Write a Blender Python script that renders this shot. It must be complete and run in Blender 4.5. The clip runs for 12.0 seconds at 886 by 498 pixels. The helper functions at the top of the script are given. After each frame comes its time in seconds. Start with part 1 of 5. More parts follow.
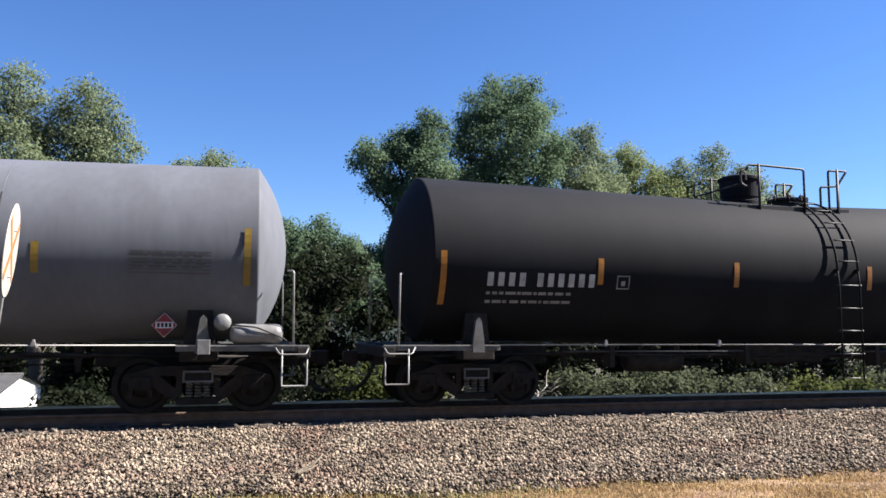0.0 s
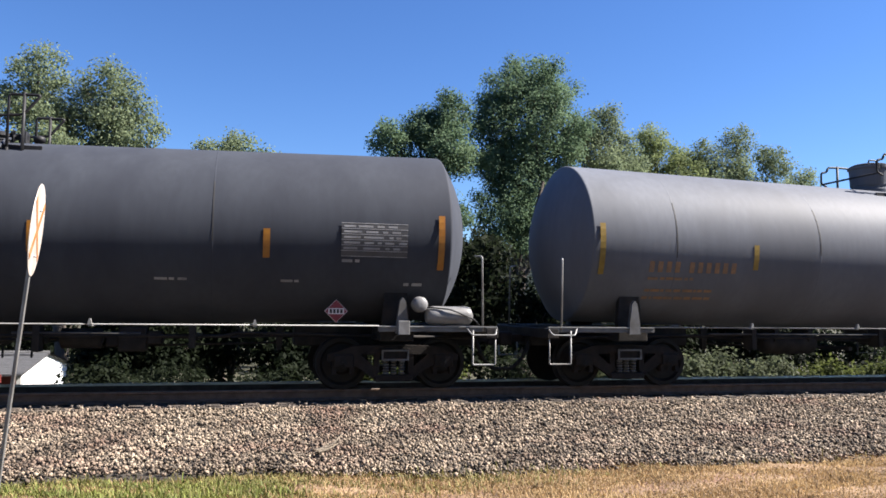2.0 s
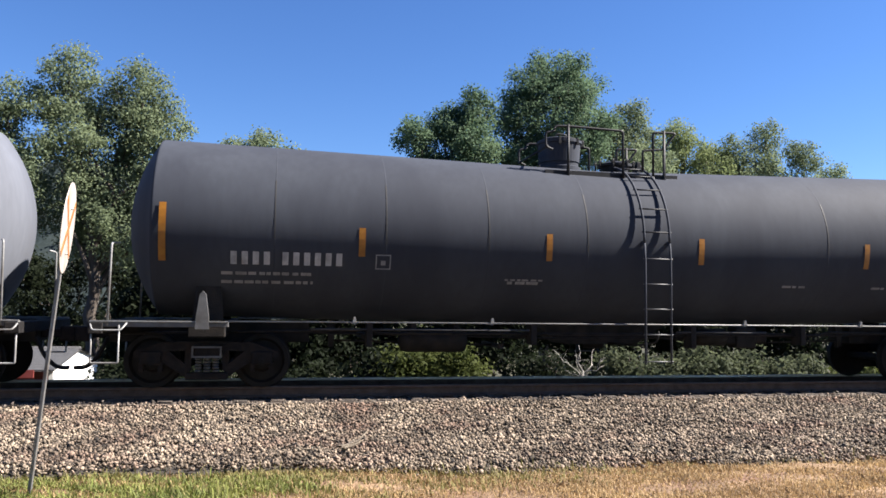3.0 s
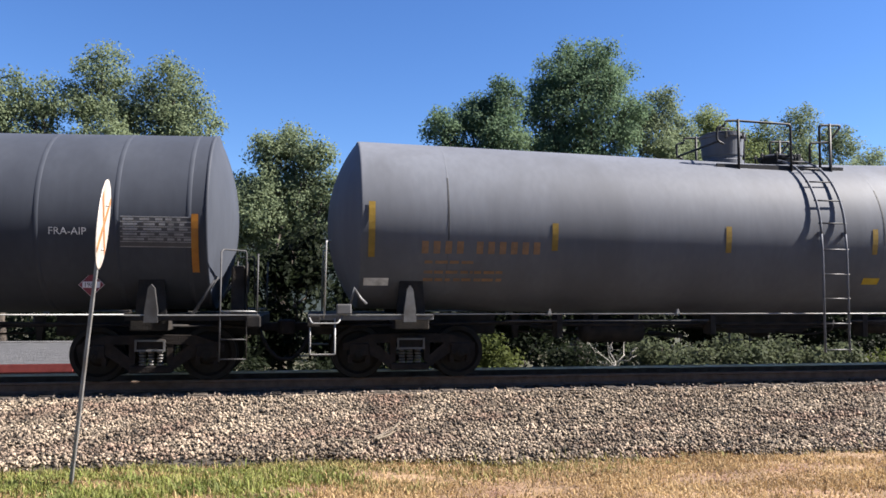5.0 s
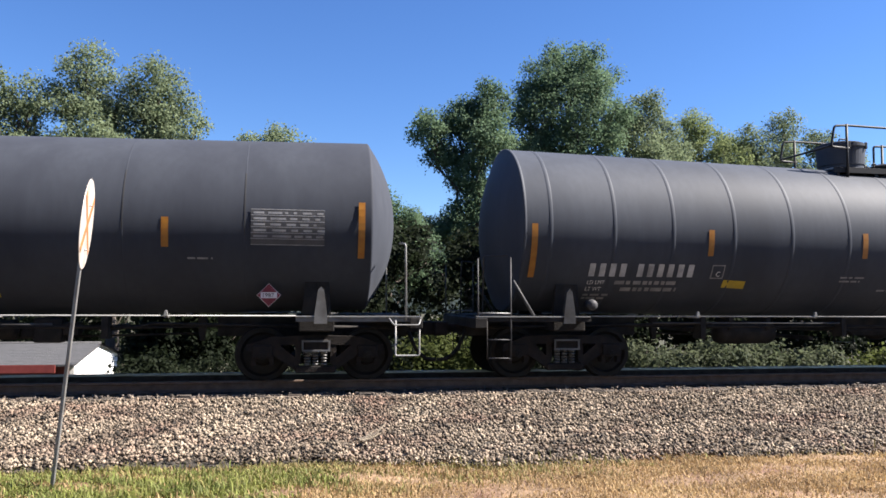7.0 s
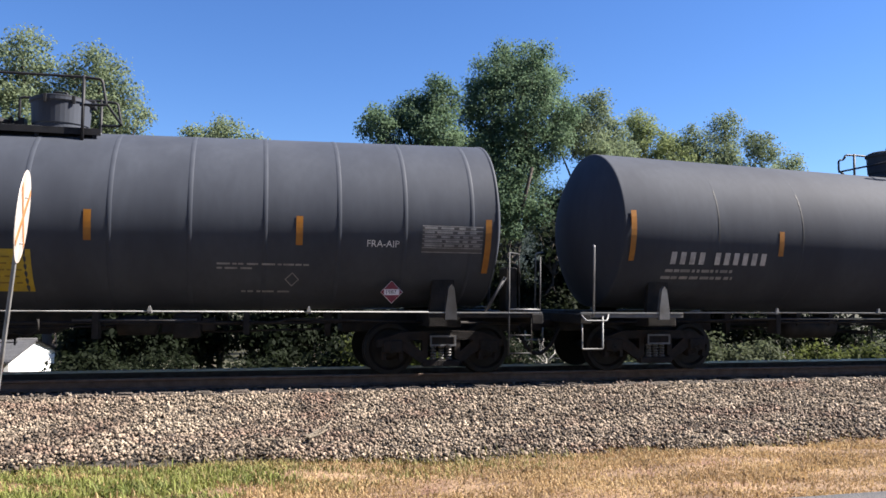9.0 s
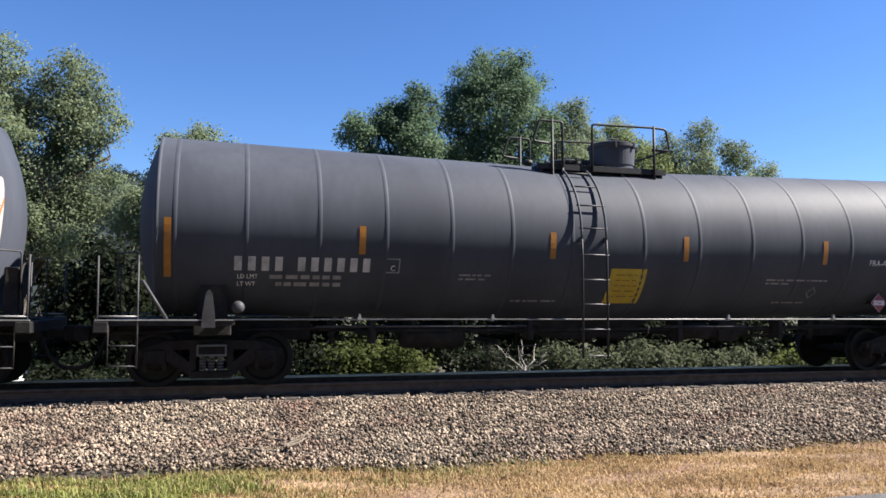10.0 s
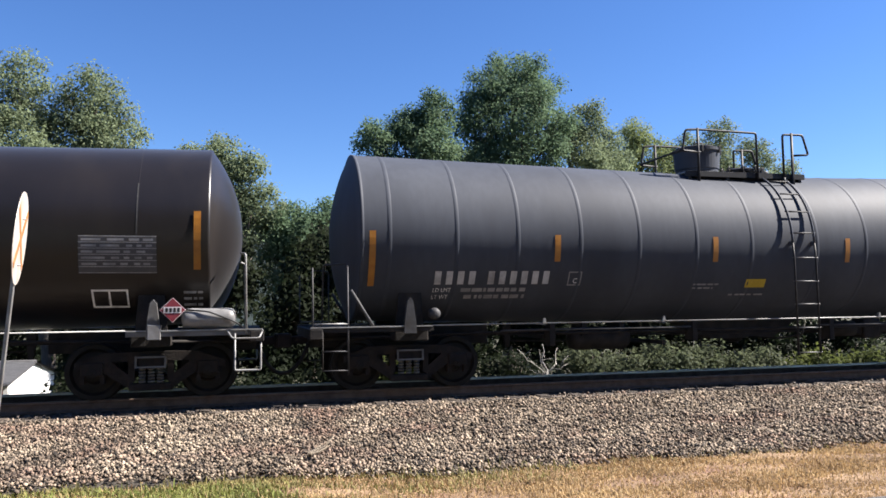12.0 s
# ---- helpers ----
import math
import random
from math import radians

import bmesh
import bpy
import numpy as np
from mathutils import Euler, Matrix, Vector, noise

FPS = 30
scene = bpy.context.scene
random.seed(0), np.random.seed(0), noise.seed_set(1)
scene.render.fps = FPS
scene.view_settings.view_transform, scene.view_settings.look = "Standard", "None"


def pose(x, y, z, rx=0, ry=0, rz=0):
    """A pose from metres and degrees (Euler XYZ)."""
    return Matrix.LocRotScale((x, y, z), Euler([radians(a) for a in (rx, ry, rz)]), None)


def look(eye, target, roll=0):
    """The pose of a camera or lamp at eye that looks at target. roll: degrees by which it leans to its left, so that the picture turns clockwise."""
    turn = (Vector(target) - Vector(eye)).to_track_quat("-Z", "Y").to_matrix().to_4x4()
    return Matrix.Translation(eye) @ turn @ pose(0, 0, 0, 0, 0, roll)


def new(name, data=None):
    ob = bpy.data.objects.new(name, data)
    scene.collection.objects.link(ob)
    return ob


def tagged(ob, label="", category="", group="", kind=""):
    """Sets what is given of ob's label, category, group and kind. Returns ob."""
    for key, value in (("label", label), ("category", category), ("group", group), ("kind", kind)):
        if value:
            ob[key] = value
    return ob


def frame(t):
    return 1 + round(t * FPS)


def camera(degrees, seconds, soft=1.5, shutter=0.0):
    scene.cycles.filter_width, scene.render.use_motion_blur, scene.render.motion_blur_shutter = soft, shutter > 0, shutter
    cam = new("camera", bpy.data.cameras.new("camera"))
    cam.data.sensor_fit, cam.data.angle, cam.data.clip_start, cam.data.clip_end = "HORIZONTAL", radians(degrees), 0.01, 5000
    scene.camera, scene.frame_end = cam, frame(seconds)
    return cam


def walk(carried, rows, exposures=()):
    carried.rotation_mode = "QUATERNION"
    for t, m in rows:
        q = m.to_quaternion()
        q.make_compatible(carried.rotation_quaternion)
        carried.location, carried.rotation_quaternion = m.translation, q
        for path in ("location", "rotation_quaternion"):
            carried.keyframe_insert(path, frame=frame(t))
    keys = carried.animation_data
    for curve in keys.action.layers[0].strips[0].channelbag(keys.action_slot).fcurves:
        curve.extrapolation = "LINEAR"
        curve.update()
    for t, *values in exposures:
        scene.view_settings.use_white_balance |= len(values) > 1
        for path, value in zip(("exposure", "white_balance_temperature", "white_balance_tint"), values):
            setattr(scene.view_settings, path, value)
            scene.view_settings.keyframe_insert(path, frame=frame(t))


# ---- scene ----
cam = camera(59.5, 12.0, soft=1.6)
PATH = [
    (0.0, -15.224, 5.837, -0.268), (0.5, -15.316, 5.219, -0.66), (1.0, -15.009, 4.613, -0.802), (1.5, -14.608, 4.418, -0.713),
    (2.0, -13.78, 4.456, -0.637), (2.5, -12.657, 4.395, -0.758), (3.0, -11.936, 4.215, -0.704), (5.0, -9.704, 3.556, -0.127),
    (5.5, -9.818, 3.368, -0.089), (6.0, -9.839, 3.384, 0.106), (6.5, -9.902, 3.493, -0.226), (7.0, -10.746, 3.703, -0.338),
    (9.0, -14.566, 3.425, -0.454), (9.5, -15.402, 3.618, -0.543), (10.0, -16.091, 3.975, -0.311), (10.5, -16.159, 4.392, -0.115),
    (11.0, -16.111, 4.907, 0.036), (11.5, -15.777, 5.375, 0.315), (12.0, -14.602, 4.376, 0.764)]
EYE = (0.0, 0.0, 1.42)          # z = 0 is the top of the rails
EXPOSURES = [(t, stops, 6500, 12) for t, stops in ((0.0, 1.86), (2.0, 1.83), (5.0, 1.81), (6.0, 1.88), (7.0, 1.87), (9.0, 1.84), (10.0, 1.81), (10.5, 1.69), (11.0, 1.75), (11.5, 1.81), (12.0, 1.83))]
walk(cam, [(t, pose(*EYE, 90 + p, r, y)) for t, y, p, r in PATH], exposures=EXPOSURES)

# ---- light ----
SUN_AZ, SUN_EL = 99.5, 43.0     # degrees; azimuth from +y towards +x
sun_way = Vector((math.sin(radians(SUN_AZ)) * math.cos(radians(SUN_EL)), math.cos(radians(SUN_AZ)) * math.cos(radians(SUN_EL)), math.sin(radians(SUN_EL))))
sun = new("sun", bpy.data.lights.new("sun", "SUN"))
sun.data.energy, sun.data.angle, sun.data.color = 5.0, radians(0.5), (1.0, 0.945, 0.865)
sun.matrix_basis = look(sun_way * 80, (0, 0, 0))
world = bpy.data.worlds.new("sky")
scene.world = world
world.use_nodes = True
wn = world.node_tree.nodes
sky = wn.new("ShaderNodeTexSky")
sky.sky_type, sky.sun_disc = "NISHITA", False
sky.sun_elevation, sky.sun_rotation = radians(SUN_EL), radians(SUN_AZ)
sky.air_density, sky.dust_density, sky.ozone_density = 1.0, 0.0, 8.0
deeper = wn.new("ShaderNodeHueSaturation")
deeper.inputs["Hue"].default_value, deeper.inputs["Saturation"].default_value = 0.508, 1.1
world.node_tree.links.new(sky.outputs[0], deeper.inputs["Color"])
world.node_tree.links.new(deeper.outputs[0], wn["Background"].inputs[0])
wn["Background"].inputs[1].default_value = 0.05


# ---- materials ----
def ramp_between(nt, fac, a, b):
    m = nt.nodes.new("ShaderNodeMix")
    m.data_type = "RGBA"
    nt.links.new(fac, m.inputs[0])
    for k, c in ((6, a), (7, b)):
        if isinstance(c, tuple):
            m.inputs[k].default_value = (*c, 1)
        else:
            nt.links.new(c, m.inputs[k])
    return m.outputs[2]


def texnoise(nt, scale, detail=4.0, coords="Object", stretch=(1, 1, 1), low=0.35, high=0.65):
    tc = nt.nodes.new("ShaderNodeTexCoord")
    mp = nt.nodes.new("ShaderNodeMapping")
    mp.inputs["Scale"].default_value = stretch
    nz = nt.nodes.new("ShaderNodeTexNoise")
    nz.inputs["Scale"].default_value, nz.inputs["Detail"].default_value = scale, detail
    mr = nt.nodes.new("ShaderNodeMapRange")
    mr.inputs[1].default_value, mr.inputs[2].default_value = low, high
    nt.links.new(tc.outputs[coords], mp.inputs[0])
    nt.links.new(mp.outputs[0], nz.inputs["Vector"])
    nt.links.new(nz.outputs[0], mr.inputs[0])
    return mr.outputs[0]


def material(name, dark, light, rough=0.6, metal=0.0, scale=3.0, stretch=(1, 1, 1), bump=0.0, bump_scale=40.0, fine=0.25, spread=0.0,
             translucent=0.0, island=False, coat=0.0, spec=0.5, stain=None, stain_scale=0.6, stain_stretch=(1, 1, 1)):
    """Two-scale mottled surface: large patches from dark to light, fine grain, optional stains, relief, per-piece spread."""
    m = bpy.data.materials.new(name)
    m.use_nodes = True
    nt = m.node_tree
    b = nt.nodes["Principled BSDF"]
    col = ramp_between(nt, texnoise(nt, scale, stretch=stretch), dark, light)
    g = nt.nodes.new("ShaderNodeMix")
    g.data_type, g.blend_type = "RGBA", "OVERLAY"
    g.inputs[0].default_value = fine
    nt.links.new(col, g.inputs[6])
    nt.links.new(texnoise(nt, scale * 14, 5, stretch=stretch, low=0.2, high=0.8), g.inputs[7])
    col = g.outputs[2]
    if stain:
        col = ramp_between(nt, texnoise(nt, stain_scale, 6, stretch=stain_stretch, low=0.5, high=0.75), col, stain)
    if spread:
        hsv = nt.nodes.new("ShaderNodeHueSaturation")
        src = nt.nodes.new("ShaderNodeNewGeometry").outputs["Random Per Island"] if island else nt.nodes.new("ShaderNodeObjectInfo").outputs["Random"]
        mr = nt.nodes.new("ShaderNodeMapRange")
        mr.inputs[3].default_value, mr.inputs[4].default_value = 1 - spread, 1 + spread
        nt.links.new(src, mr.inputs[0])
        nt.links.new(mr.outputs[0], hsv.inputs["Value"])
        nt.links.new(col, hsv.inputs["Color"])
        col = hsv.outputs[0]
    nt.links.new(col, b.inputs["Base Color"])
    b.inputs["Roughness"].default_value, b.inputs["Metallic"].default_value = rough, metal
    b.inputs["Coat Weight"].default_value, b.inputs["Specular IOR Level"].default_value = coat, spec
    if bump:
        bp = nt.nodes.new("ShaderNodeBump")
        bp.inputs["Strength"].default_value, bp.inputs["Distance"].default_value = bump, 0.02
        nt.links.new(texnoise(nt, bump_scale, 5, stretch=stretch), bp.inputs["Height"])
        nt.links.new(bp.outputs[0], b.inputs["Normal"])
    if translucent:
        tr = nt.nodes.new("ShaderNodeBsdfTranslucent")
        nt.links.new(col, tr.inputs[0])
        mx = nt.nodes.new("ShaderNodeMixShader")
        mx.inputs[0].default_value = translucent
        nt.links.new(b.outputs[0], mx.inputs[1])
        nt.links.new(tr.outputs[0], mx.inputs[2])
        nt.links.new(mx.outputs[0], nt.nodes["Material Output"].inputs[0])
    return m


def tank_paint(name, dark, light, dirt, rough=0.6, spec=0.15, top_sheen=0.3):
    """Weathered paint, with a sheen added to brighten the sunlit tank tops at grazing angles."""
    m = material(name, dark, light, rough, scale=0.7, stretch=(1, 1, 0.25), fine=0.09, bump=0.05, bump_scale=3.0, spec=spec, stain=dirt, stain_scale=0.9, stain_stretch=(1.2, 1, 0.18))
    b = m.node_tree.nodes["Principled BSDF"]
    b.inputs["Sheen Weight"].default_value, b.inputs["Sheen Roughness"].default_value = top_sheen, 0.3
    b.inputs["Sheen Tint"].default_value = (0.9, 0.93, 1.0, 1)
    return m


LIGHT_GREY = tank_paint("light_grey_tank_paint", (0.106, 0.112, 0.13), (0.126, 0.135, 0.157), (0.0926, 0.0975, 0.111), 0.6, 0.12, 0.06)
DARK_GREY = tank_paint("dark_grey_tank_paint", (0.0389, 0.0429, 0.0547), (0.0494, 0.0549, 0.0682), (0.0335, 0.037, 0.0481), 0.74, 0.12, 0.04)
BLACK = tank_paint("weathered_black_tank_paint", (0.0424, 0.0479, 0.0619), (0.0562, 0.0628, 0.0782), (0.0378, 0.0424, 0.0543), 0.62, 0.15, 0.05)
DEEP_BLACK = tank_paint("deep_black_tank_paint", (0.00825, 0.00911, 0.0122), (0.0126, 0.0138, 0.0173), (0.0121, 0.0129, 0.0153), 0.75, 0.08, 0.03)
BROWN_BLACK = tank_paint("glossy_brown_black_tank_paint", (0.00768, 0.00624, 0.00624), (0.012, 0.0096, 0.00912), (0.0163, 0.013, 0.011), 0.35, 0.5, 0.3)
FRAME_BLACK = material("sooty_black_steel", (0.0161, 0.0149, 0.0149), (0.0287, 0.0264, 0.0253), 0.7, scale=4, bump=0.2, spec=0.15, stain=(0.0403, 0.0322, 0.0253), stain_scale=2)
RAILING = material("black_railing_paint", (0.014, 0.014, 0.016), (0.024, 0.024, 0.026), 0.55, scale=5, spec=0.25)
DULL_STEEL = material("dull_dark_grey_steel", (0.035, 0.035, 0.038), (0.06, 0.06, 0.064), 0.6, scale=5, spec=0.25, stain=(0.03, 0.027, 0.024), stain_scale=3)
GREY_STEEL = material("worn_grey_steel", (0.084, 0.084, 0.087), (0.132, 0.132, 0.135), 0.5, scale=5, stain=(0.06, 0.054, 0.048), stain_scale=3)
PALE_STEEL = material("pale_grey_painted_steel", (0.156, 0.156, 0.159), (0.204, 0.204, 0.207), 0.5, scale=5, stain=(0.096, 0.09, 0.084), stain_scale=3)
HANDRAIL = material("pale_worn_handrail", (0.204, 0.204, 0.201), (0.288, 0.288, 0.282), 0.4, scale=2, stain=(0.108, 0.099, 0.09), stain_scale=1.5)
TRUCK_STEEL = material("rusty_dark_truck_steel", (0.0106, 0.00858, 0.00792), (0.0198, 0.0158, 0.0139), 0.75, scale=6, bump=0.3, spec=0.2, stain=(0.033, 0.0238, 0.0185), stain_scale=5)
WHEEL_STEEL = material("dark_wheel_steel", (0.0096, 0.0084, 0.0078), (0.0168, 0.015, 0.0138), 0.65, scale=6, spec=0.2)
SPRING = material("grey_spring_steel", (0.084, 0.0798, 0.0756), (0.126, 0.122, 0.118), 0.5, 0.3, scale=8)
ORANGE = material("orange_reflective_tape", (0.27, 0.104, 0.0125), (0.322, 0.135, 0.0166), 0.4, scale=9, fine=0.15, spread=0.1)
YELLOW_TAPE = material("dull_yellow_reflective_tape", (0.197, 0.123, 0.0148), (0.236, 0.153, 0.0221), 0.45, scale=9, spread=0.1)
YELLOW = material("yellow_sheet", (0.375, 0.255, 0.015), (0.435, 0.315, 0.02625), 0.5, scale=5, stain=(0.3, 0.225, 0.045), stain_scale=4)
MARK_WHITE = material("weathered_white_mark_paint", (0.34, 0.34, 0.35), (0.46, 0.46, 0.465), 0.6, scale=6, stain=(0.2, 0.2, 0.205), stain_scale=4)
STENCIL = material("white_stencil_paint", (0.6, 0.6, 0.6), (0.75, 0.75, 0.74), 0.6, scale=6, stain=(0.3, 0.3, 0.3), stain_scale=5)
FADED = material("faded_grey_stencil_paint", (0.16, 0.16, 0.168), (0.256, 0.256, 0.264), 0.6, scale=6)
RUSTY_MARK = material("faded_orange_stencil_paint", (0.196, 0.115, 0.063), (0.259, 0.15, 0.0805), 0.6, scale=6, stain=(0.14, 0.105, 0.084), stain_scale=5)
PLACARD_RED = material("placard_red", (0.154, 0.0163, 0.0288), (0.202, 0.024, 0.0384), 0.55, scale=8)
PLACARD_WHITE = material("placard_white", (0.6, 0.552, 0.564), (0.72, 0.672, 0.684), 0.5, scale=8)
PANEL = material("dark_grey_data_panel", (0.05, 0.05, 0.055), (0.065, 0.065, 0.07), 0.55, scale=5)
SEAM = material("dark_seam_streak", (0.01925, 0.01925, 0.02035), (0.0275, 0.0275, 0.0286), 0.7, scale=4)
RAIL_STEEL = material("rusty_brown_rail_steel", (0.1, 0.066, 0.05), (0.15, 0.102, 0.078), 0.85, scale=6, bump=0.2, spec=0.1)
RAIL_HEAD = material("worn_rail_head", (0.1, 0.084, 0.068), (0.15, 0.128, 0.104), 0.7, 0.0, scale=3, stretch=(0.2, 1, 1), spec=0.3)
BRIGHT_HEAD = material("polished_rail_head", (0.5, 0.43, 0.34), (0.62, 0.54, 0.44), 0.4, 0.8, scale=3, stretch=(0.2, 1, 1))
GAUGE_FACE = material("worn_bright_gauge_face", (0.68, 0.6, 0.5), (0.78, 0.7, 0.59), 0.6, 0.9, scale=3, stretch=(0.2, 1, 1))
TIE_WOOD = material("weathered_creosoted_wood", (0.0421, 0.0318, 0.0244), (0.0796, 0.0618, 0.0487), 0.9, scale=2, stretch=(6, 1, 6), bump=0.5, bump_scale=12, spread=0.25)
BALLAST = material("crushed_grey_stone", (0.108, 0.081, 0.059), (0.225, 0.178, 0.131), 0.9, scale=1.2, fine=0.35, spread=0.95, island=True, bump=0.3, bump_scale=60, stain=(0.14, 0.086, 0.064), stain_scale=0.9)
# Far darker than the stones: the shade in their gaps is put into this colour.
BALLAST_BED = material("gap_shade_ballast_bed", (0.02565, 0.02109, 0.01653), (0.0627, 0.0513, 0.0399), 0.95, scale=18, bump=0.8, bump_scale=22, fine=0.5)
BARK = material("grey_brown_bark", (0.049, 0.0385, 0.0301), (0.091, 0.0735, 0.0595), 0.9, scale=3, stretch=(4, 4, 0.6), bump=0.6, bump_scale=14)
SPLINTER = material("splintered_tan_wood", (0.18, 0.144, 0.102), (0.276, 0.228, 0.174), 0.85, scale=8, stretch=(1, 6, 6), bump=0.5, bump_scale=30)
PALE_WOOD = material("bleached_dead_wood", (0.24, 0.222, 0.198), (0.33, 0.312, 0.282), 0.85, scale=6)


def leaf_material(name, dark, light):
    return material(name, dark, light, 0.7, scale=0.45, fine=0.2, spread=0.16, island=True, translucent=0.5, spec=0.1)


LEAF_DEEP = leaf_material("deep_green_leaves", (0.0867, 0.136, 0.0803), (0.137, 0.198, 0.114))
LEAF_OLIVE = leaf_material("olive_green_leaves", (0.135, 0.17, 0.1), (0.199, 0.241, 0.138))
LEAF_YELLOW = leaf_material("yellowing_green_leaves", (0.156, 0.194, 0.0836), (0.221, 0.259, 0.116))
# Shrub leaves in lit and half-shaded versions: the lighting is in the colour.
LEAF_BRIGHT = leaf_material("sun_bright_shrub_leaves", (0.0497, 0.0643, 0.0186), (0.0909, 0.105, 0.0331))
LEAF_MID = leaf_material("half_shade_shrub_leaves", (0.0518, 0.0648, 0.0363), (0.106, 0.119, 0.0674))
# Shade under the trees is put into this very dark leaf colour.
LEAF_SHADE = leaf_material("shade_darkened_leaves", (0.0101, 0.0151, 0.0078), (0.0229, 0.0298, 0.0151))
# The bluish haze of distance is put into this leaf colour.
LEAF_FAR = leaf_material("haze_blue_far_foliage", (0.0202, 0.0308, 0.027), (0.0346, 0.0445, 0.036))


# ---- mesh helpers ----
def box(bm, x0, x1, y0, y1, z0, z1, bevel=0.0):
    vs = [bm.verts.new((x, y, z)) for x in (x0, x1) for y in (y0, y1) for z in (z0, z1)]
    fs = [bm.faces.new([vs[i] for i in q]) for q in ((0, 1, 3, 2), (4, 6, 7, 5), (0, 4, 5, 1), (2, 3, 7, 6), (0, 2, 6, 4), (1, 5, 7, 3))]
    if bevel:
        es = list({e for f in fs for e in f.edges})
        bmesh.ops.bevel(bm, geom=es, offset=bevel, segments=2, affect="EDGES", profile=0.5)


def pipe(bm, pts, r, n=8, close=True):
    """A round bar along a polyline, mitred at its bends."""
    pts = [Vector(p) for p in pts]
    rings = []
    up = None
    for i, p in enumerate(pts):
        a = (p - pts[i - 1]).normalized() if i else None
        b = (pts[i + 1] - p).normalized() if i + 1 < len(pts) else None
        d = ((a or b) + (b or a)).normalized()
        if up is None:
            up = d.orthogonal().normalized()
        u = (up - d * up.dot(d)).normalized()
        up = u
        w = d.cross(u)
        k = 1.0 / max(0.5, (a or b).dot(d))
        rings.append([bm.verts.new(p + (u * math.cos(t) + w * math.sin(t)) * r * (k if 0 < i < len(pts) - 1 else 1)) for t in [2 * math.pi * j / n for j in range(n)]])
    for A, B in zip(rings, rings[1:]):
        for j in range(n):
            f = bm.faces.new((A[j], A[(j + 1) % n], B[(j + 1) % n], B[j]))
            f.smooth = True
    if close:
        bm.faces.new(list(reversed(rings[0])))
        bm.faces.new(rings[-1])


def rounded(pts, r, n=4):
    """A polyline with its inner corners rounded."""
    pts = [Vector(p) for p in pts]
    out = [pts[0]]
    for a, b, c in zip(pts, pts[1:], pts[2:]):
        p, q = b + (a - b).normalized() * r, b + (c - b).normalized() * r
        for k in range(n + 1):
            t = k / n
            out.append(p * (1 - t) ** 2 + b * 2 * t * (1 - t) + q * t * t)
    return out + [pts[-1]]


def lathe(bm, profile, n=32, axis="z", at=(0, 0, 0), smooth=True):
    """Turns (along, radius) pairs round an axis."""
    rings = []
    for h, r in profile:
        ring = []
        for j in range(n):
            t = 2 * math.pi * j / n
            c, s = r * math.cos(t), r * math.sin(t)
            v = {"z": (c, s, h), "y": (s, h, c), "x": (h, c, s)}[axis]
            ring.append(bm.verts.new(Vector(v) + Vector(at)))
        rings.append(ring)
    for A, B in zip(rings, rings[1:]):
        for j in range(n):
            f = bm.faces.new((A[j], A[(j + 1) % n], B[(j + 1) % n], B[j]))
            f.smooth = smooth
    bm.faces.new(list(reversed(rings[0])))
    bm.faces.new(rings[-1])


def prism(bm, outline, y0, y1):
    """A plate: an outline in x and z, from y0 to y1."""
    a = [bm.verts.new((x, y0, z)) for x, z in outline]
    b = [bm.verts.new((x, y1, z)) for x, z in outline]
    bm.faces.new(a)
    bm.faces.new(list(reversed(b)))
    for i in range(len(a)):
        j = (i + 1) % len(a)
        bm.faces.new((a[j], a[i], b[i], b[j]))


MESHES = {}


def meshed(key, build, mat):
    """The mesh that build(bm) makes, made once for each key and material."""
    k = (key, mat.name)
    if k not in MESHES:
        bm = bmesh.new()
        build(bm)
        bmesh.ops.recalc_face_normals(bm, faces=bm.faces)
        me = bpy.data.meshes.new(key)
        bm.to_mesh(me)
        bm.free()
        me.materials.append(mat)
        MESHES[k] = me
    return MESHES[k]


def part(name, key, build, mat, parent, label="", at=(0, 0, 0), turn=(0, 0, 0)):
    ob = new(name, meshed(key, build, mat))
    ob.parent = parent
    ob.matrix_basis = pose(*at, *turn)
    return tagged(ob, label=label)


def thing(name, label, category, group="", at=(0, 0, 0), kind=""):
    return tagged_at(new(name), label, category, group, at, kind)


def tagged_at(ob, label, category, group, at, kind):
    ob.matrix_basis = pose(*at)
    ob.empty_display_size = 0.2
    return tagged(ob, label=label, category=category, group=group, kind=kind)


def raw_mesh(name, verts, faces, mat, smooth=False):
    """A mesh from numpy arrays: verts (n, 3) and faces (m, k) of one size."""
    me = bpy.data.meshes.new(name)
    n, k = faces.shape
    me.vertices.add(len(verts))
    me.vertices.foreach_set("co", np.asarray(verts, np.float32).ravel())
    me.loops.add(n * k)
    me.loops.foreach_set("vertex_index", faces.astype(np.int32).ravel())
    me.polygons.add(n)
    me.polygons.foreach_set("loop_start", np.arange(0, n * k, k, dtype=np.int32))
    me.polygons.foreach_set("loop_total", np.full(n, k, np.int32))
    me.update(calc_edges=True)
    me.validate()
    me.materials.append(mat)
    if smooth:
        me.polygons.foreach_set("use_smooth", np.ones(n, bool))
    return me


# ---- ground, road, ballast, track ----
TRACK_Y, TIE_TOP = 14.6, -0.19
GROUND = ([-900, 0, 5.9, 6.3, 8.6, 10, 13, 16.5, 18, 20, 26, 60, 300, 2500], [-0.4, -0.36, -0.36, -0.38, -0.47, -0.56, -0.7, -0.7, -0.85, -1.6, -3.2, -3.6, -3.2, -3.0])
BED = ([8.0, 8.8, 10.5, 12.0, 12.9, 13.2, 16.2, 16.9, 18.4], [-0.53, -0.45, -0.40, -0.34, -0.25, -0.255, -0.22, -0.42, -1.05])


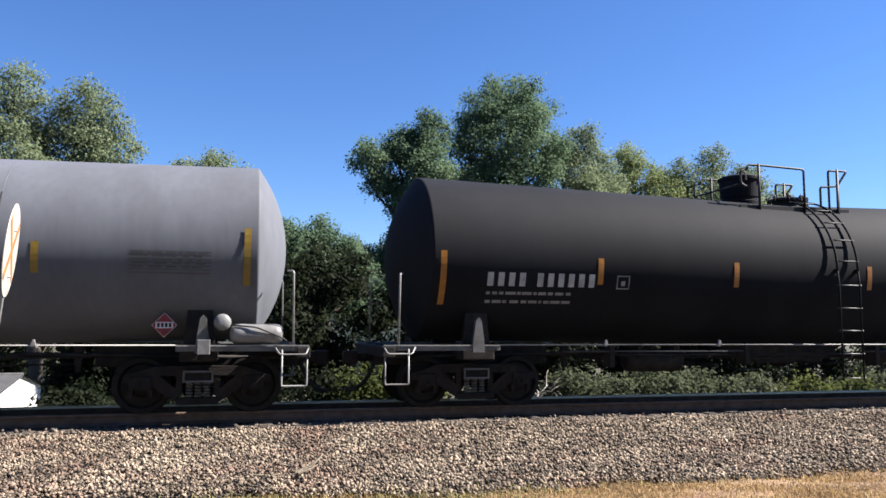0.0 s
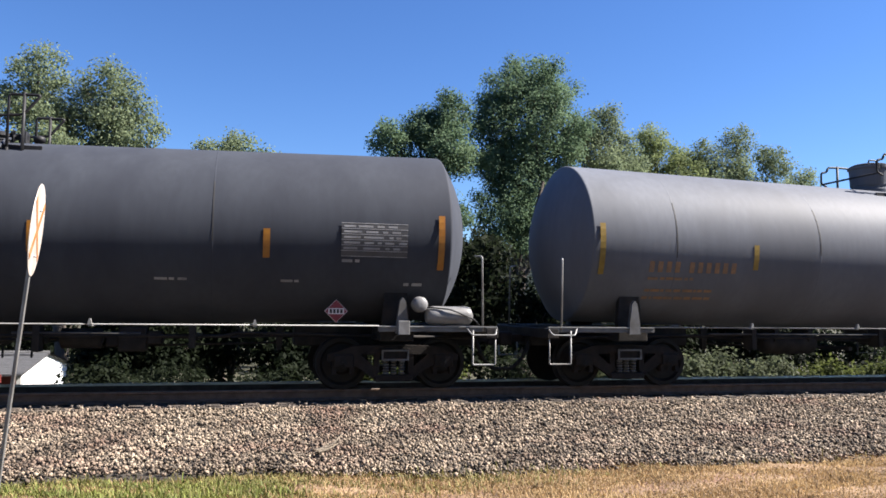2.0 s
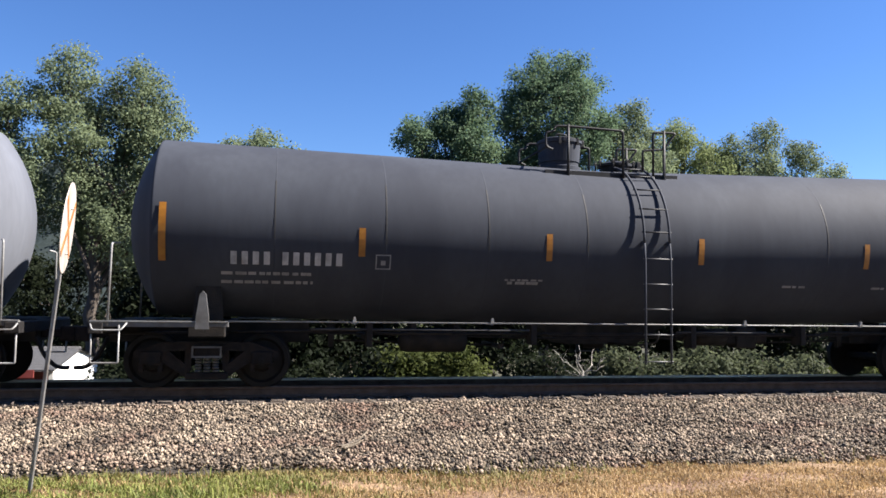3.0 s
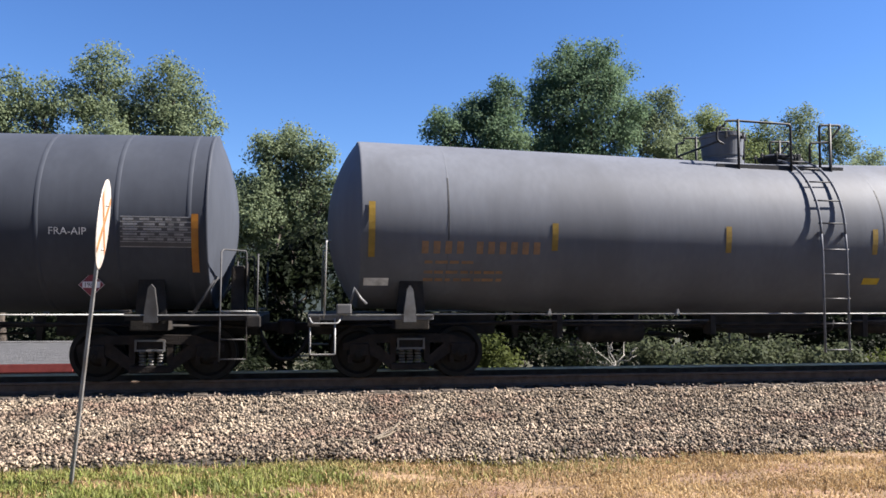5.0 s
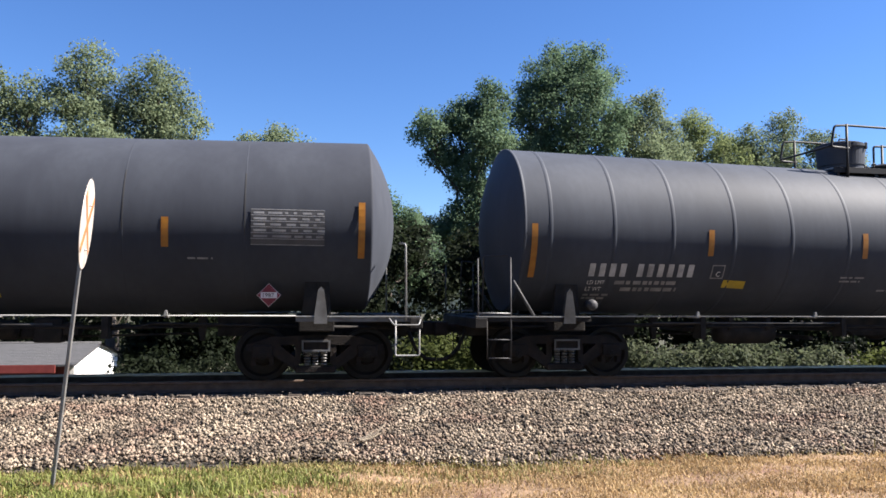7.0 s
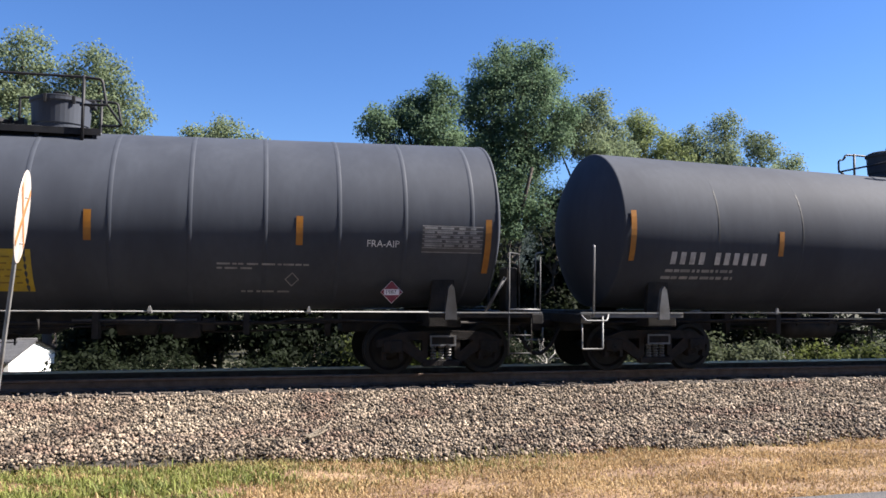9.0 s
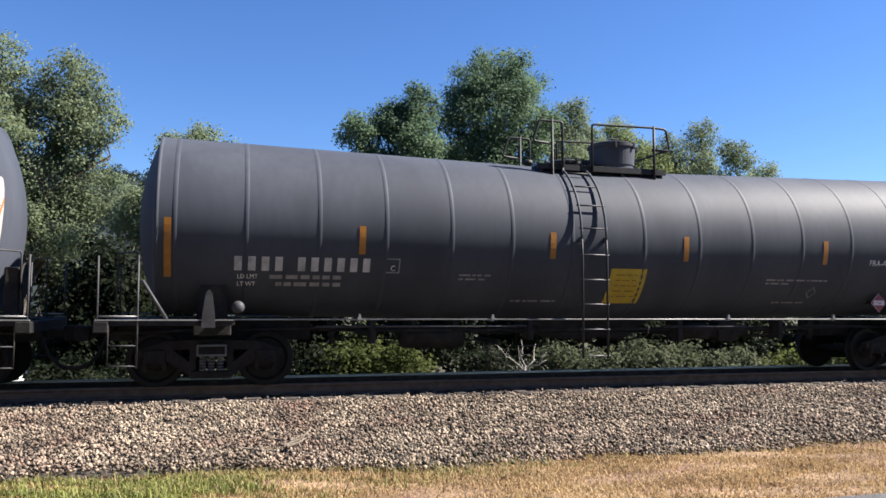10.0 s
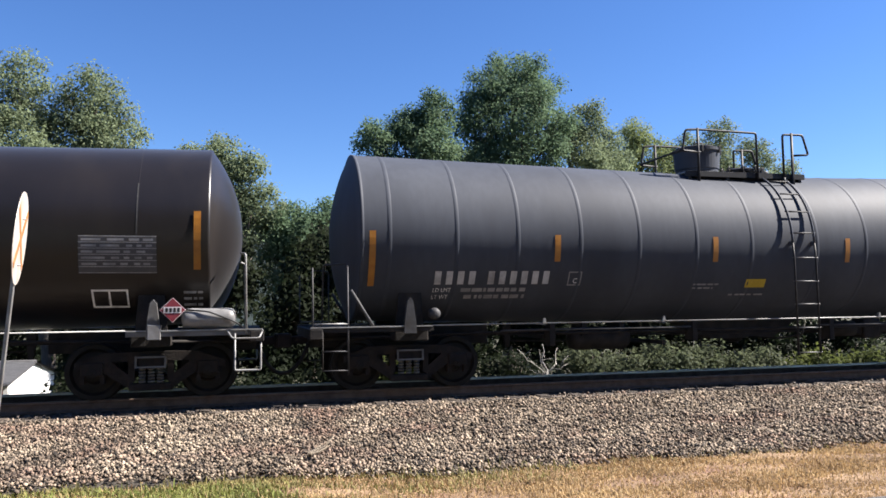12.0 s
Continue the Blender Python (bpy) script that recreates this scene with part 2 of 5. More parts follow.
def toe(x):
    """Where the ballast's near foot runs, in y."""
    return 8.75 + 0.75 * np.exp(-((x + 1.3) / 1.9) ** 2) + 0.12 * np.sin(x * 1.7) + 0.06 * np.sin(x * 4.1 + 1)


def sheet(name, xs, ys, height, mat, rough=0.0):
    X, Y = np.meshgrid(xs, ys)
    Z = height(X, Y)
    if rough:
        Z = Z + rough * (np.random.rand(*Z.shape) - 0.5)
    n, m = len(xs), len(ys)
    i = (np.arange(m - 1)[:, None] * n + np.arange(n - 1)[None]).ravel()
    return raw_mesh(name, np.stack([X, Y, Z], -1).reshape(-1, 3), np.stack([i, i + 1, i + n + 1, i + n], 1), mat, True)


LAWN = material("dry_lawn", (0.14, 0.086, 0.051), (0.275, 0.18, 0.102), 0.95, scale=1.3, fine=0.4, bump=0.6, bump_scale=25, stain=(0.16, 0.079, 0.055), stain_scale=1.6)
xs = np.concatenate([[-2500, -900, -300, -100, -40], np.arange(-20, 40, 0.5), [50, 100, 300, 900, 2500]])
ys = np.concatenate([[-900, -300, -100, -30, 0, 4], np.arange(5, 20, 0.25), np.arange(20, 60, 1.5), [70, 100, 180, 300, 700, 2500]])
ground = new("ground", sheet("ground", xs, ys, lambda X, Y: np.interp(Y, *GROUND) + np.where((Y > 6.2) & (Y < 12), 0.015 * np.sin(X * 2.3) * np.sin(Y * 3.1), 0), LAWN, 0.012))
tagged(ground, "dry autumn lawn and rough ground falling away behind the track", "ground", kind="structure")

# Leaf litter coloured as dark as it would look in tree shade.
WILD = material("shaded_leaf_litter_ground", (0.028, 0.028, 0.014), (0.056, 0.0504, 0.0252), 0.95, scale=1.2, fine=0.5, bump=0.8, bump_scale=9, stain=(0.0224, 0.0308, 0.0112), stain_scale=0.8)
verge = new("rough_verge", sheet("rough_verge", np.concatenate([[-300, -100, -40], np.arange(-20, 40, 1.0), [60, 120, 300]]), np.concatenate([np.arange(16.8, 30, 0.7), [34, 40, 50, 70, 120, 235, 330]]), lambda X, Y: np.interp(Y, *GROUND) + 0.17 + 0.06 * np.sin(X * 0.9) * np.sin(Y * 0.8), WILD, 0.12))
tagged(verge, "leaf-littered ground falling away behind the track, tree shade put into its dark colour", "rough ground", kind="structure")

# Unseen dark sheet behind the camera, added to lessen light bounced onto the tanks.
floor_behind = new("unseen_dark_floor", sheet("unseen_dark_floor", np.concatenate([[-300, -100, -40], np.arange(-20, 40, 4.0), [60, 120, 300]]), np.array([-200, -100, -60, -40, -30, -20, -10, -5, -1.6]), lambda X, Y: np.interp(Y, *GROUND) + 0.05, WILD, 0.04))
tagged(floor_behind, "unseen dark ground across the road, added to cut bounced light", "rough ground", kind="structure")

ASPHALT = material("grey_asphalt", (0.0715, 0.06875, 0.06875), (0.1045, 0.1018, 0.099), 0.9, scale=3, bump=0.5, bump_scale=70, fine=0.35)
road = new("road", sheet("road", np.concatenate([[-300, -60], np.arange(-20, 40, 1.0), [60, 300]]), np.array([-1.2, 1.0, 3.0, 5.0, 5.85, 5.97]),
                         lambda X, Y: np.where(Y > 5.9, -0.37, -0.30 + 0.004 * np.sin(X)), ASPHALT))
tagged(road, "pale grey asphalt road beside the lawn", "road", kind="structure")

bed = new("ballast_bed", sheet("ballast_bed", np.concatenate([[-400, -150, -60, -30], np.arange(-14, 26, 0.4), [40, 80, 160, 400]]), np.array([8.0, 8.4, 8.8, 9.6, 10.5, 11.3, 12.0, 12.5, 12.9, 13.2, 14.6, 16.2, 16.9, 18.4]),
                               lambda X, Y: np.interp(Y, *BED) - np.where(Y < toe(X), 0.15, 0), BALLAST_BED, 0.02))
tagged(bed, "crushed-stone bed under the railway track, coloured dark as shade between the stones", "ballast bed", kind="structure")


def stones(name, x0, x1, y0, y1, count, seed, small, large, label, mat=BALLAST, lump=0.012, cribs=False):
    """Loose angular stones: dented blocks, turned at random, on the bed."""
    rs = np.random.RandomState(seed)
    cx, cy = rs.uniform(x0, x1, count), rs.uniform(y0, y1, count)
    keep = cy > toe(cx) + rs.normal(0, 0.12, count)
    if cribs:
        keep &= np.abs((cx + 0.3) % 0.6 - 0.3) > 0.135
    cx, cy = cx[keep], cy[keep]
    n = len(cx)
    cube = np.array([(x, y, z) for x in (-1, 1) for y in (-1, 1) for z in (-1, 1)], float)
    v = cube[None] * rs.uniform(0.35, 1.0, (n, 8, 3))
    size = rs.uniform(small, large, (n, 1, 1)) * 0.5
    v = v * size * rs.uniform(0.35, 1.5, (n, 1, 3))
    q = rs.normal(size=(n, 4))
    q /= np.linalg.norm(q, axis=1, keepdims=True)
    w, x, y, z = q.T
    R = np.stack([1 - 2 * (y * y + z * z), 2 * (x * y - z * w), 2 * (x * z + y * w), 2 * (x * y + z * w), 1 - 2 * (x * x + z * z), 2 * (y * z - x * w),
                  2 * (x * z - y * w), 2 * (y * z + x * w), 1 - 2 * (x * x + y * y)], 1).reshape(n, 3, 3)
    v = np.einsum("nij,nkj->nki", R, v)
    cz = np.interp(cy, *BED) + size[:, 0, 0] * rs.uniform(-0.5, 2.3, n) + lump * np.sin(cx * 9 + 3 * np.sin(cy * 4)) * np.sin(cy * 7 + 2 * np.sin(cx * 5))
    v += np.stack([cx, cy, cz], 1)[:, None]
    quads = np.array([(0, 1, 3, 2), (4, 6, 7, 5), (0, 4, 5, 1), (2, 3, 7, 6), (0, 2, 6, 4), (1, 5, 7, 3)])
    f = (np.arange(n)[:, None, None] * 8 + quads[None]).reshape(-1, 4)
    return tagged(new(name, raw_mesh(name, v.reshape(-1, 3), f, mat)), label, "ballast", kind="stuff")


stones("ballast_stones", -7.5, 17.0, 8.4, 13.24, 150000, 3, 0.017, 0.047, "loose angular grey and tan ballast stones")
stones("ballast_stones", -7.5, 17.0, 13.24, 13.45, 4200, 5, 0.025, 0.056, "sunlit ballast stones banked between the tie ends", BALLAST, 0.0, True)
# Darker ballast colour for the strip between the ties.
DARK_STONE = material("dark_ballast_stone", (0.0525, 0.0423, 0.0355), (0.123, 0.0974, 0.0801), 0.8, scale=6, fine=0.4, spread=0.5, island=True, bump=0.6, bump_scale=30)
track_bed = new("track_bed", sheet("track_bed", np.concatenate([[-400, -100, -30], np.arange(-14, 26, 0.5), [60, 150, 400]]), np.array([13.2, 13.6, 14.6, 15.6, 16.0]), lambda X, Y: -0.208 + 0.0 * X, DARK_STONE, 0.012))
tagged(track_bed, "darker ballast between the ties", "ballast bed", kind="structure")
stones("ballast_stones", -7.5, 17.0, 13.2, 16.2, 8000, 4, 0.03, 0.07, "dark ballast stones between the ties", DARK_STONE, 0.0)

track = thing("railway_track", "railway track with brown steel rails on wooden ties", "track", at=(0, TRACK_Y, 0), kind="structure")


def rail_section(bm):
    half = [(0.0, 0.0), (0.03, 0.0), (0.036, -0.008), (0.036, -0.035), (0.009, -0.048), (0.009, -0.14), (0.07, -0.162), (0.07, -0.178), (0.0, -0.178)]
    outline = half + [(-x, z) for x, z in reversed(half[1:-1])]
    a = [bm.verts.new((-400, x, z)) for x, z in outline]
    b = [bm.verts.new((400, x, z)) for x, z in outline]
    bm.faces.new(a), bm.faces.new(list(reversed(b)))
    for i in range(len(a)):
        j = (i + 1) % len(a)
        bm.faces.new((a[i], a[j], b[j], b[i]))


for side in (-1, 1):
    rail = part("rail", "rail", rail_section, RAIL_STEEL, track, "brown rusty steel rail", (0, side * 0.7525, 0))
    part("rail_head", "rail_head", lambda bm: box(bm, -400, 400, -0.026, 0.026, 0.0, 0.002), BRIGHT_HEAD if side > 0 else RAIL_HEAD, rail, "polished running surface")
    part("gauge_face", "gauge_face%d" % side, lambda bm: box(bm, -400, 400, min(-side * 0.0362, -side * 0.0385), max(-side * 0.0362, -side * 0.0385), -0.04, -0.002), GAUGE_FACE, rail, "worn bright gauge face")
for k in range(-22, 45):
    part("tie", "tie", lambda bm: box(bm, -0.115, 0.115, -1.3, 1.3, -0.18, 0.0, 0.012), TIE_WOOD, track,
         at=(k * 0.6 + random.uniform(-0.02, 0.02), random.uniform(-0.04, 0.04), TIE_TOP + random.uniform(-0.012, 0.008)), turn=(0, 0, random.uniform(-0.8, 0.8)))
    for side in (-1, 1):
        part("tie_plate", "tie_plate", lambda bm: box(bm, -0.09, 0.09, -0.18, 0.18, 0.0, 0.014), RAIL_STEEL, track, at=(k * 0.6, side * 0.7525, TIE_TOP + 0.008))


def blades(name, x0, x1, y0, y1, count, seed, tall, mat, label, spot=None):
    """Single grass blades: bent slivers of two triangles."""
    rs = np.random.RandomState(seed)
    cx, cy = rs.uniform(x0, x1, count), rs.uniform(y0, y1, count)
    keep = cy < toe(cx) + 0.1 + rs.normal(0, 0.16, count)
    if spot:
        keep &= rs.rand(count) < np.clip(1.25 - np.hypot((cx - spot[0]) / spot[2], (cy - spot[1]) / spot[3]), 0, 1) ** 0.8 * np.clip(0.55 + 0.9 * np.sin(cx * 3.3 + 2 * np.sin(cy * 2.2)) * np.sin(cy * 5.1 + cx * 1.3), 0.08, 1)
    else:
        keep &= rs.rand(count) < np.clip(0.75 + 0.6 * np.sin(cx * 2.1 + np.sin(cy * 3)) * np.sin(cy * 4.3 + cx), 0.2, 1)
    cx, cy = cx[keep], cy[keep]
    n = len(cx)
    a, lean, h, w = rs.uniform(0, 6.28, n), rs.uniform(0.1, 0.9, n), tall * rs.uniform(0.35, 1.0, n) * (1 + 1.2 * (rs.rand(n) < 0.04)), rs.uniform(0.004, 0.008, n)
    cz = np.interp(cy, *GROUND) - 0.01
    base, d, s = np.stack([cx, cy, cz], 1), np.stack([np.cos(a), np.sin(a), 0 * a], 1), np.stack([-np.sin(a), np.cos(a), 0 * a], 1) * w[:, None]
    up = np.array([0, 0, 1.0])
    mid, tip = base + d * (h * lean * 0.35)[:, None] + up * (h * 0.6)[:, None], base + d * (h * lean)[:, None] + up * (h * (1 - 0.3 * lean))[:, None]
    v = np.stack([base - s, base + s, mid + s * 0.8, tip, mid - s * 0.8], 1).reshape(-1, 3)
    i = np.arange(n)[:, None] * 5
    f = np.concatenate([i + np.array([0, 1, 2]), i + np.array([0, 2, 4]), i + np.array([4, 2, 3])])
    return tagged(new(name, raw_mesh(name, v, f, mat)), label, "grass", kind="stuff")


STRAW = material("straw_grass", (0.27, 0.178, 0.0864), (0.4, 0.283, 0.14), 0.8, scale=1.1, spread=0.3, island=True, translucent=0.35)
GREEN_GRASS = material("green_grass", (0.113, 0.139, 0.026), (0.199, 0.214, 0.0491), 0.7, scale=2.0, spread=0.35, island=True, translucent=0.3)
MIXED_GRASS = material("yellow_green_grass", (0.143, 0.132, 0.04125), (0.231, 0.198, 0.0715), 0.8, scale=1.5, spread=0.35, island=True, translucent=0.3)
blades("dry_grass", -5.5, 13, 6.0, 9.7, 250000, 11, 0.055, STRAW, "short straw-coloured dry grass")
blades("green_grass", -4.5, 1.2, 6.8, 9.4, 170000, 12, 0.085, GREEN_GRASS, "tufts of fresh green grass round the sign post", (-1.7, 8.1, 1.9, 1.0))
blades("weedy_grass", -5.5, 6.0, 7.0, 9.9, 60000, 13, 0.09, MIXED_GRASS, "yellowish green weedy grass beside the ballast", (-0.5, 8.7, 4.5, 1.2))


blades("ballast_edge_weeds", -5.5, 13, 8.5, 9.9, 12000, 14, 0.11, MIXED_GRASS, "thin dry weeds along the foot of the ballast", (2.5, 9.0, 12, 0.55))


# ---- crossing sign ----
SIGN_WHITE = material("dirty_white_sign_face", (0.372, 0.33, 0.288), (0.444, 0.408, 0.372), 0.5, scale=3, stain=(0.3, 0.216, 0.156), stain_scale=2)
SIGN_ORANGE = material("faded_orange_cross", (0.33, 0.12, 0.036), (0.39, 0.168, 0.06), 0.5, scale=5)
GALV = material("galvanised_post", (0.18, 0.174, 0.168), (0.264, 0.258, 0.246), 0.5, 0.4, scale=6, stain=(0.12, 0.09, 0.066), stain_scale=3)
sign = thing("crossing_sign", "round white sign with orange cross on a leaning steel post", "sign", at=(-2.29, 8.27, -0.42))


def post_u(bm):
    pts = [(-0.04, 0.0), (-0.03, 0.0), (-0.018, 0.028), (0.018, 0.028), (0.03, 0.0), (0.04, 0.0), (0.04, -0.006), (0.026, -0.006), (0.014, 0.022), (-0.014, 0.022), (-0.026, -0.006), (-0.04, -0.006)]
    a = [bm.verts.new((x, y, -0.3)) for x, y in pts]
    b = [bm.verts.new((x, y, 2.2)) for x, y in pts]
    bm.faces.new(list(reversed(a))), bm.faces.new(b)
    for i in range(len(a)):
        j = (i + 1) % len(a)
        bm.faces.new((a[i], a[j], b[j], b[i]))


SIGN_TURN = (4.6, 0, 97.5)
post = part("post", "sign_post", post_u, GALV, sign, "leaning galvanised U-channel post", turn=SIGN_TURN)
face = part("sign_face", "sign_face", lambda bm: lathe(bm, [(-0.012, 0.45), (-0.012, 0.455), (-0.006, 0.458), (-0.004, 0.455)], 48, "y", (0, 0, 2.58), False), SIGN_WHITE, sign, "dirty white round plate", turn=SIGN_TURN)
for s in (-1, 1):
    part("cross_bar", "cross_bar%d" % s, lambda bm: prism(bm, [(x * math.cos(0.72 * s) - z * math.sin(0.72 * s), 2.58 + x * math.sin(0.72 * s) + z * math.cos(0.72 * s)) for x, z in ((-0.42, -0.035), (0.42, -0.035), (0.42, 0.035), (-0.42, 0.035))], -0.0165 - 0.001 * s, -0.013),
         SIGN_ORANGE, face, "faded orange bar")
for z in (2.35, 2.8):
    part("bolt", "sign_bolt", lambda bm: lathe(bm, [(-0.03, 0.009), (0.03, 0.009)], 8, "y"), GALV, sign, at=Vector((0, 0, 0)) + Euler([radians(a) for a in SIGN_TURN]).to_matrix() @ Vector((0, -0.01, z - 0.03)), turn=SIGN_TURN)

# ---- building beyond the track ----
SIDING = material("white_painted_siding", (0.74, 0.74, 0.72), (0.84, 0.84, 0.82), 0.6, scale=2)
SHINGLE = material("grey_shingle_roof", (0.0468, 0.0468, 0.0504), (0.072, 0.072, 0.0756), 0.9, scale=3, stretch=(1, 4, 4), bump=0.5, spread=0.15)
RED_TRIM = material("dull_red_trim", (0.18, 0.03, 0.027), (0.24, 0.048, 0.039), 0.6, scale=3)
house = thing("white_outbuilding", "low white building with a grey shingle roof and red fascia", "building", at=(-7.76, 30.0, -3.6))
GABLE = [(0, 0), (6.9, 0), (6.9, 2.5), (3.3, 3.1), (0, 2.62)]


def gable_wall(bm):
    a = [bm.verts.new((0, y, z)) for y, z in GABLE]
    b = [bm.verts.new((-0.15, y, z)) for y, z in GABLE]
    bm.faces.new(a), bm.faces.new(list(reversed(b)))
    for i in range(5):
        j = (i + 1) % 5
        bm.faces.new((a[i], a[j], b[j], b[i]))


part("gable_wall", "gable_wall", gable_wall, SIDING, house)
part("gable_wall", "gable_wall", gable_wall, SIDING, house, at=(-12.85, 0, 0))
part("front_wall", "front_wall", lambda bm: box(bm, -12.85, -0.16, 0, 0.15, 0, 2.6), RED_TRIM, house, "dull red front wall")
part("back_wall", "back_wall", lambda bm: box(bm, -12.85, -0.16, 6.75, 6.9, 0, 2.48), SIDING, house)


def roof_slope(bm, y0, z0, y1, z1):
    """Lapped courses in one sheet."""
    rows = []
    for row in range(14):
        t0, t1 = row / 14, (row + 1) / 14
        for t, lift in ((t0, 0.014), (t1, 0.008)):
            rows.append([bm.verts.new((x, y0 + (y1 - y0) * t, z0 + (z1 - z0) * t + lift)) for x in (-13.2, 0.12)])
    rows += [[bm.verts.new((x, y, z)) for x in (-13.2, 0.12)] for y, z in ((y1, z1 - 0.06), (y0, z0 - 0.06))]
    for A, B in zip(rows, rows[1:] + rows[:1]):
        bm.faces.new((A[0], A[1], B[1], B[0]))


roof = part("roof", "roof_front", lambda bm: roof_slope(bm, -0.45, 2.63, 3.3, 3.17), SHINGLE, house)
part("roof", "roof_back", lambda bm: roof_slope(bm, 7.3, 2.5, 3.3, 3.17), SHINGLE, house)
part("fascia", "fascia", lambda bm: box(bm, -13.2, -0.5, -0.52, -0.46, 2.36, 2.63), RED_TRIM, house, "dull red fascia board")
part("ridge_cap", "ridge_cap", lambda bm: pipe(bm, [(-13.2, 3.3, 3.18), (0.12, 3.3, 3.18)], 0.07, 6), SHINGLE, house)


# ---- trees and shrubs ----
def limb(bm, pts, r0, r1, n=7):
    pts = [Vector(p) for p in pts]
    rings, up = [], Vector((1, 0, 0))
    for i, p in enumerate(pts):
        d = (pts[min(i + 1, len(pts) - 1)] - pts[max(i - 1, 0)]).normalized()
        u = (up - d * up.dot(d)).normalized()
        w = d.cross(u)
        r = r0 + (r1 - r0) * i / (len(pts) - 1)
        rings.append([bm.verts.new(p + (u * math.cos(t) + w * math.sin(t)) * r) for t in [2 * math.pi * j / n for j in range(n)]])
    for A, B in zip(rings, rings[1:]):
        for j in range(n):
            bm.faces.new((A[j], A[(j + 1) % n], B[(j + 1) % n], B[j])).smooth = True
    bm.faces.new(rings[-1])


def wander(a, b, rs, n=6, bend=0.08):
    a, b = Vector(a), Vector(b)
    k = (b - a).length * bend
    return [a.lerp(b, i / n) + Vector(rs.normal(0, k, 3)) * math.sin(math.pi * i / n) for i in range(n + 1)]


# splintered wood on the ballast
rs = np.random.RandomState(11)
stick_bm = bmesh.new()
limb(stick_bm, [Vector(p) for p in ((-0.17, 0, 0.02), (-0.08, 0.01, 0.05), (0.03, 0, 0.1), (0.15, 0.02, 0.22))], 0.034, 0.006, 6)
limb(stick_bm, [Vector(p) for p in ((-0.14, -0.03, 0.02), (-0.02, -0.02, 0.05), (0.1, 0.02, 0.11))], 0.024, 0.005, 5)
limb(stick_bm, [Vector(p) for p in ((-0.13, 0.02, 0.03), (-0.06, 0.02, 0.09), (0.0, 0.04, 0.12))], 0.016, 0.004, 5)
limb(stick_bm, [Vector(p) for p in ((-0.2, 0.02, 0.05), (-0.27, 0.01, 0.01))], 0.014, 0.004, 5)
stick_me = bpy.data.meshes.new("stick")
stick_bm.to_mesh(stick_me)
stick_bm.free()
stick_me.materials.append(SPLINTER)
tagged(new("broken_stick", stick_me), "bleached splintered stick lying on the ballast", "stick").matrix_basis = pose(0.98, 9.75, -0.355)
twig_bm = bmesh.new()
limb(twig_bm, wander((-0.42, 0.05, 0.0), (0.22, 0.0, 0.1), rs, 6, 0.12), 0.014, 0.006, 6)
limb(twig_bm, wander((-0.3, 0.0, 0.0), (-0.05, -0.12, 0.02), rs, 4, 0.1), 0.01, 0.004, 5)
twig_me = bpy.data.meshes.new("twig")
twig_bm.to_mesh(twig_me)
twig_bm.free()
twig_me.materials.append(SPLINTER)
tagged(new("fallen_twig", twig_me), "thin tan twig lying on the ballast", "twig").matrix_basis = pose(0.5, 9.85, -0.355)


def leaf_cloud(lobes, count, size, rs, clump=0.3):
    """Leaves in tufts, thickest near each lobe's skin, with gaps between."""
    L = np.array(lobes)
    buds = []
    for q in L:
        d = rs.normal(size=(7, 3)) + np.array([0, 0, 0.35])
        d /= np.linalg.norm(d, axis=1, keepdims=True)
        buds.append(np.concatenate([q[:3] + d * q[3] * rs.uniform(0.8, 1.08, (7, 1)), q[3] * rs.uniform(0.22, 0.42, (7, 1))], 1))
    L = np.concatenate([L * np.array([1, 1, 1, 0.93])] + buds)
    wgt = L[:, 3] ** 2.2
    per = 17
    k = count // per
    which = rs.choice(len(L), k, p=wgt / wgt.sum())
    d = rs.normal(size=(k, 3))
    d /= np.linalg.norm(d, axis=1, keepdims=True)
    bumpy = 1 + 0.16 * np.sin(d[:, 0] * 5 + which) + 0.14 * np.sin(d[:, 2] * 7 + which * 2) * np.sin(d[:, 1] * 6)
    c = L[which, :3] + d * (L[which, 3] * bumpy * rs.uniform(0.12, 1, k) ** 0.42)[:, None] * np.array([1, 1, 0.92])
    p = np.repeat(c, per, 0) + np.clip(rs.normal(0, clump, (k * per, 3)), -1.5 * clump, 1.5 * clump) * np.array([1, 1, 0.75])
    n = len(p)
    out = p - np.repeat(L[which, :3], per, 0)
    out /= np.linalg.norm(out, axis=1, keepdims=True) + 1e-6
    nor = rs.normal(size=(n, 3)) * 0.55 + out * 0.8 + np.array([0, 0, 0.35])
    nor /= np.linalg.norm(nor, axis=1, keepdims=True)
    a = np.cross(nor, rs.normal(size=(n, 3)))
    a /= np.linalg.norm(a, axis=1, keepdims=True)
    b = np.cross(nor, a)
    s = (size * rs.uniform(0.6, 1.3, n))[:, None]
    v = np.stack([p - a * s, p + b * s * 0.55, p + a * s, p - b * s * 0.55 + nor * s * 0.2], 1).reshape(-1, 3)
    return v, np.arange(n * 4).reshape(n, 4)


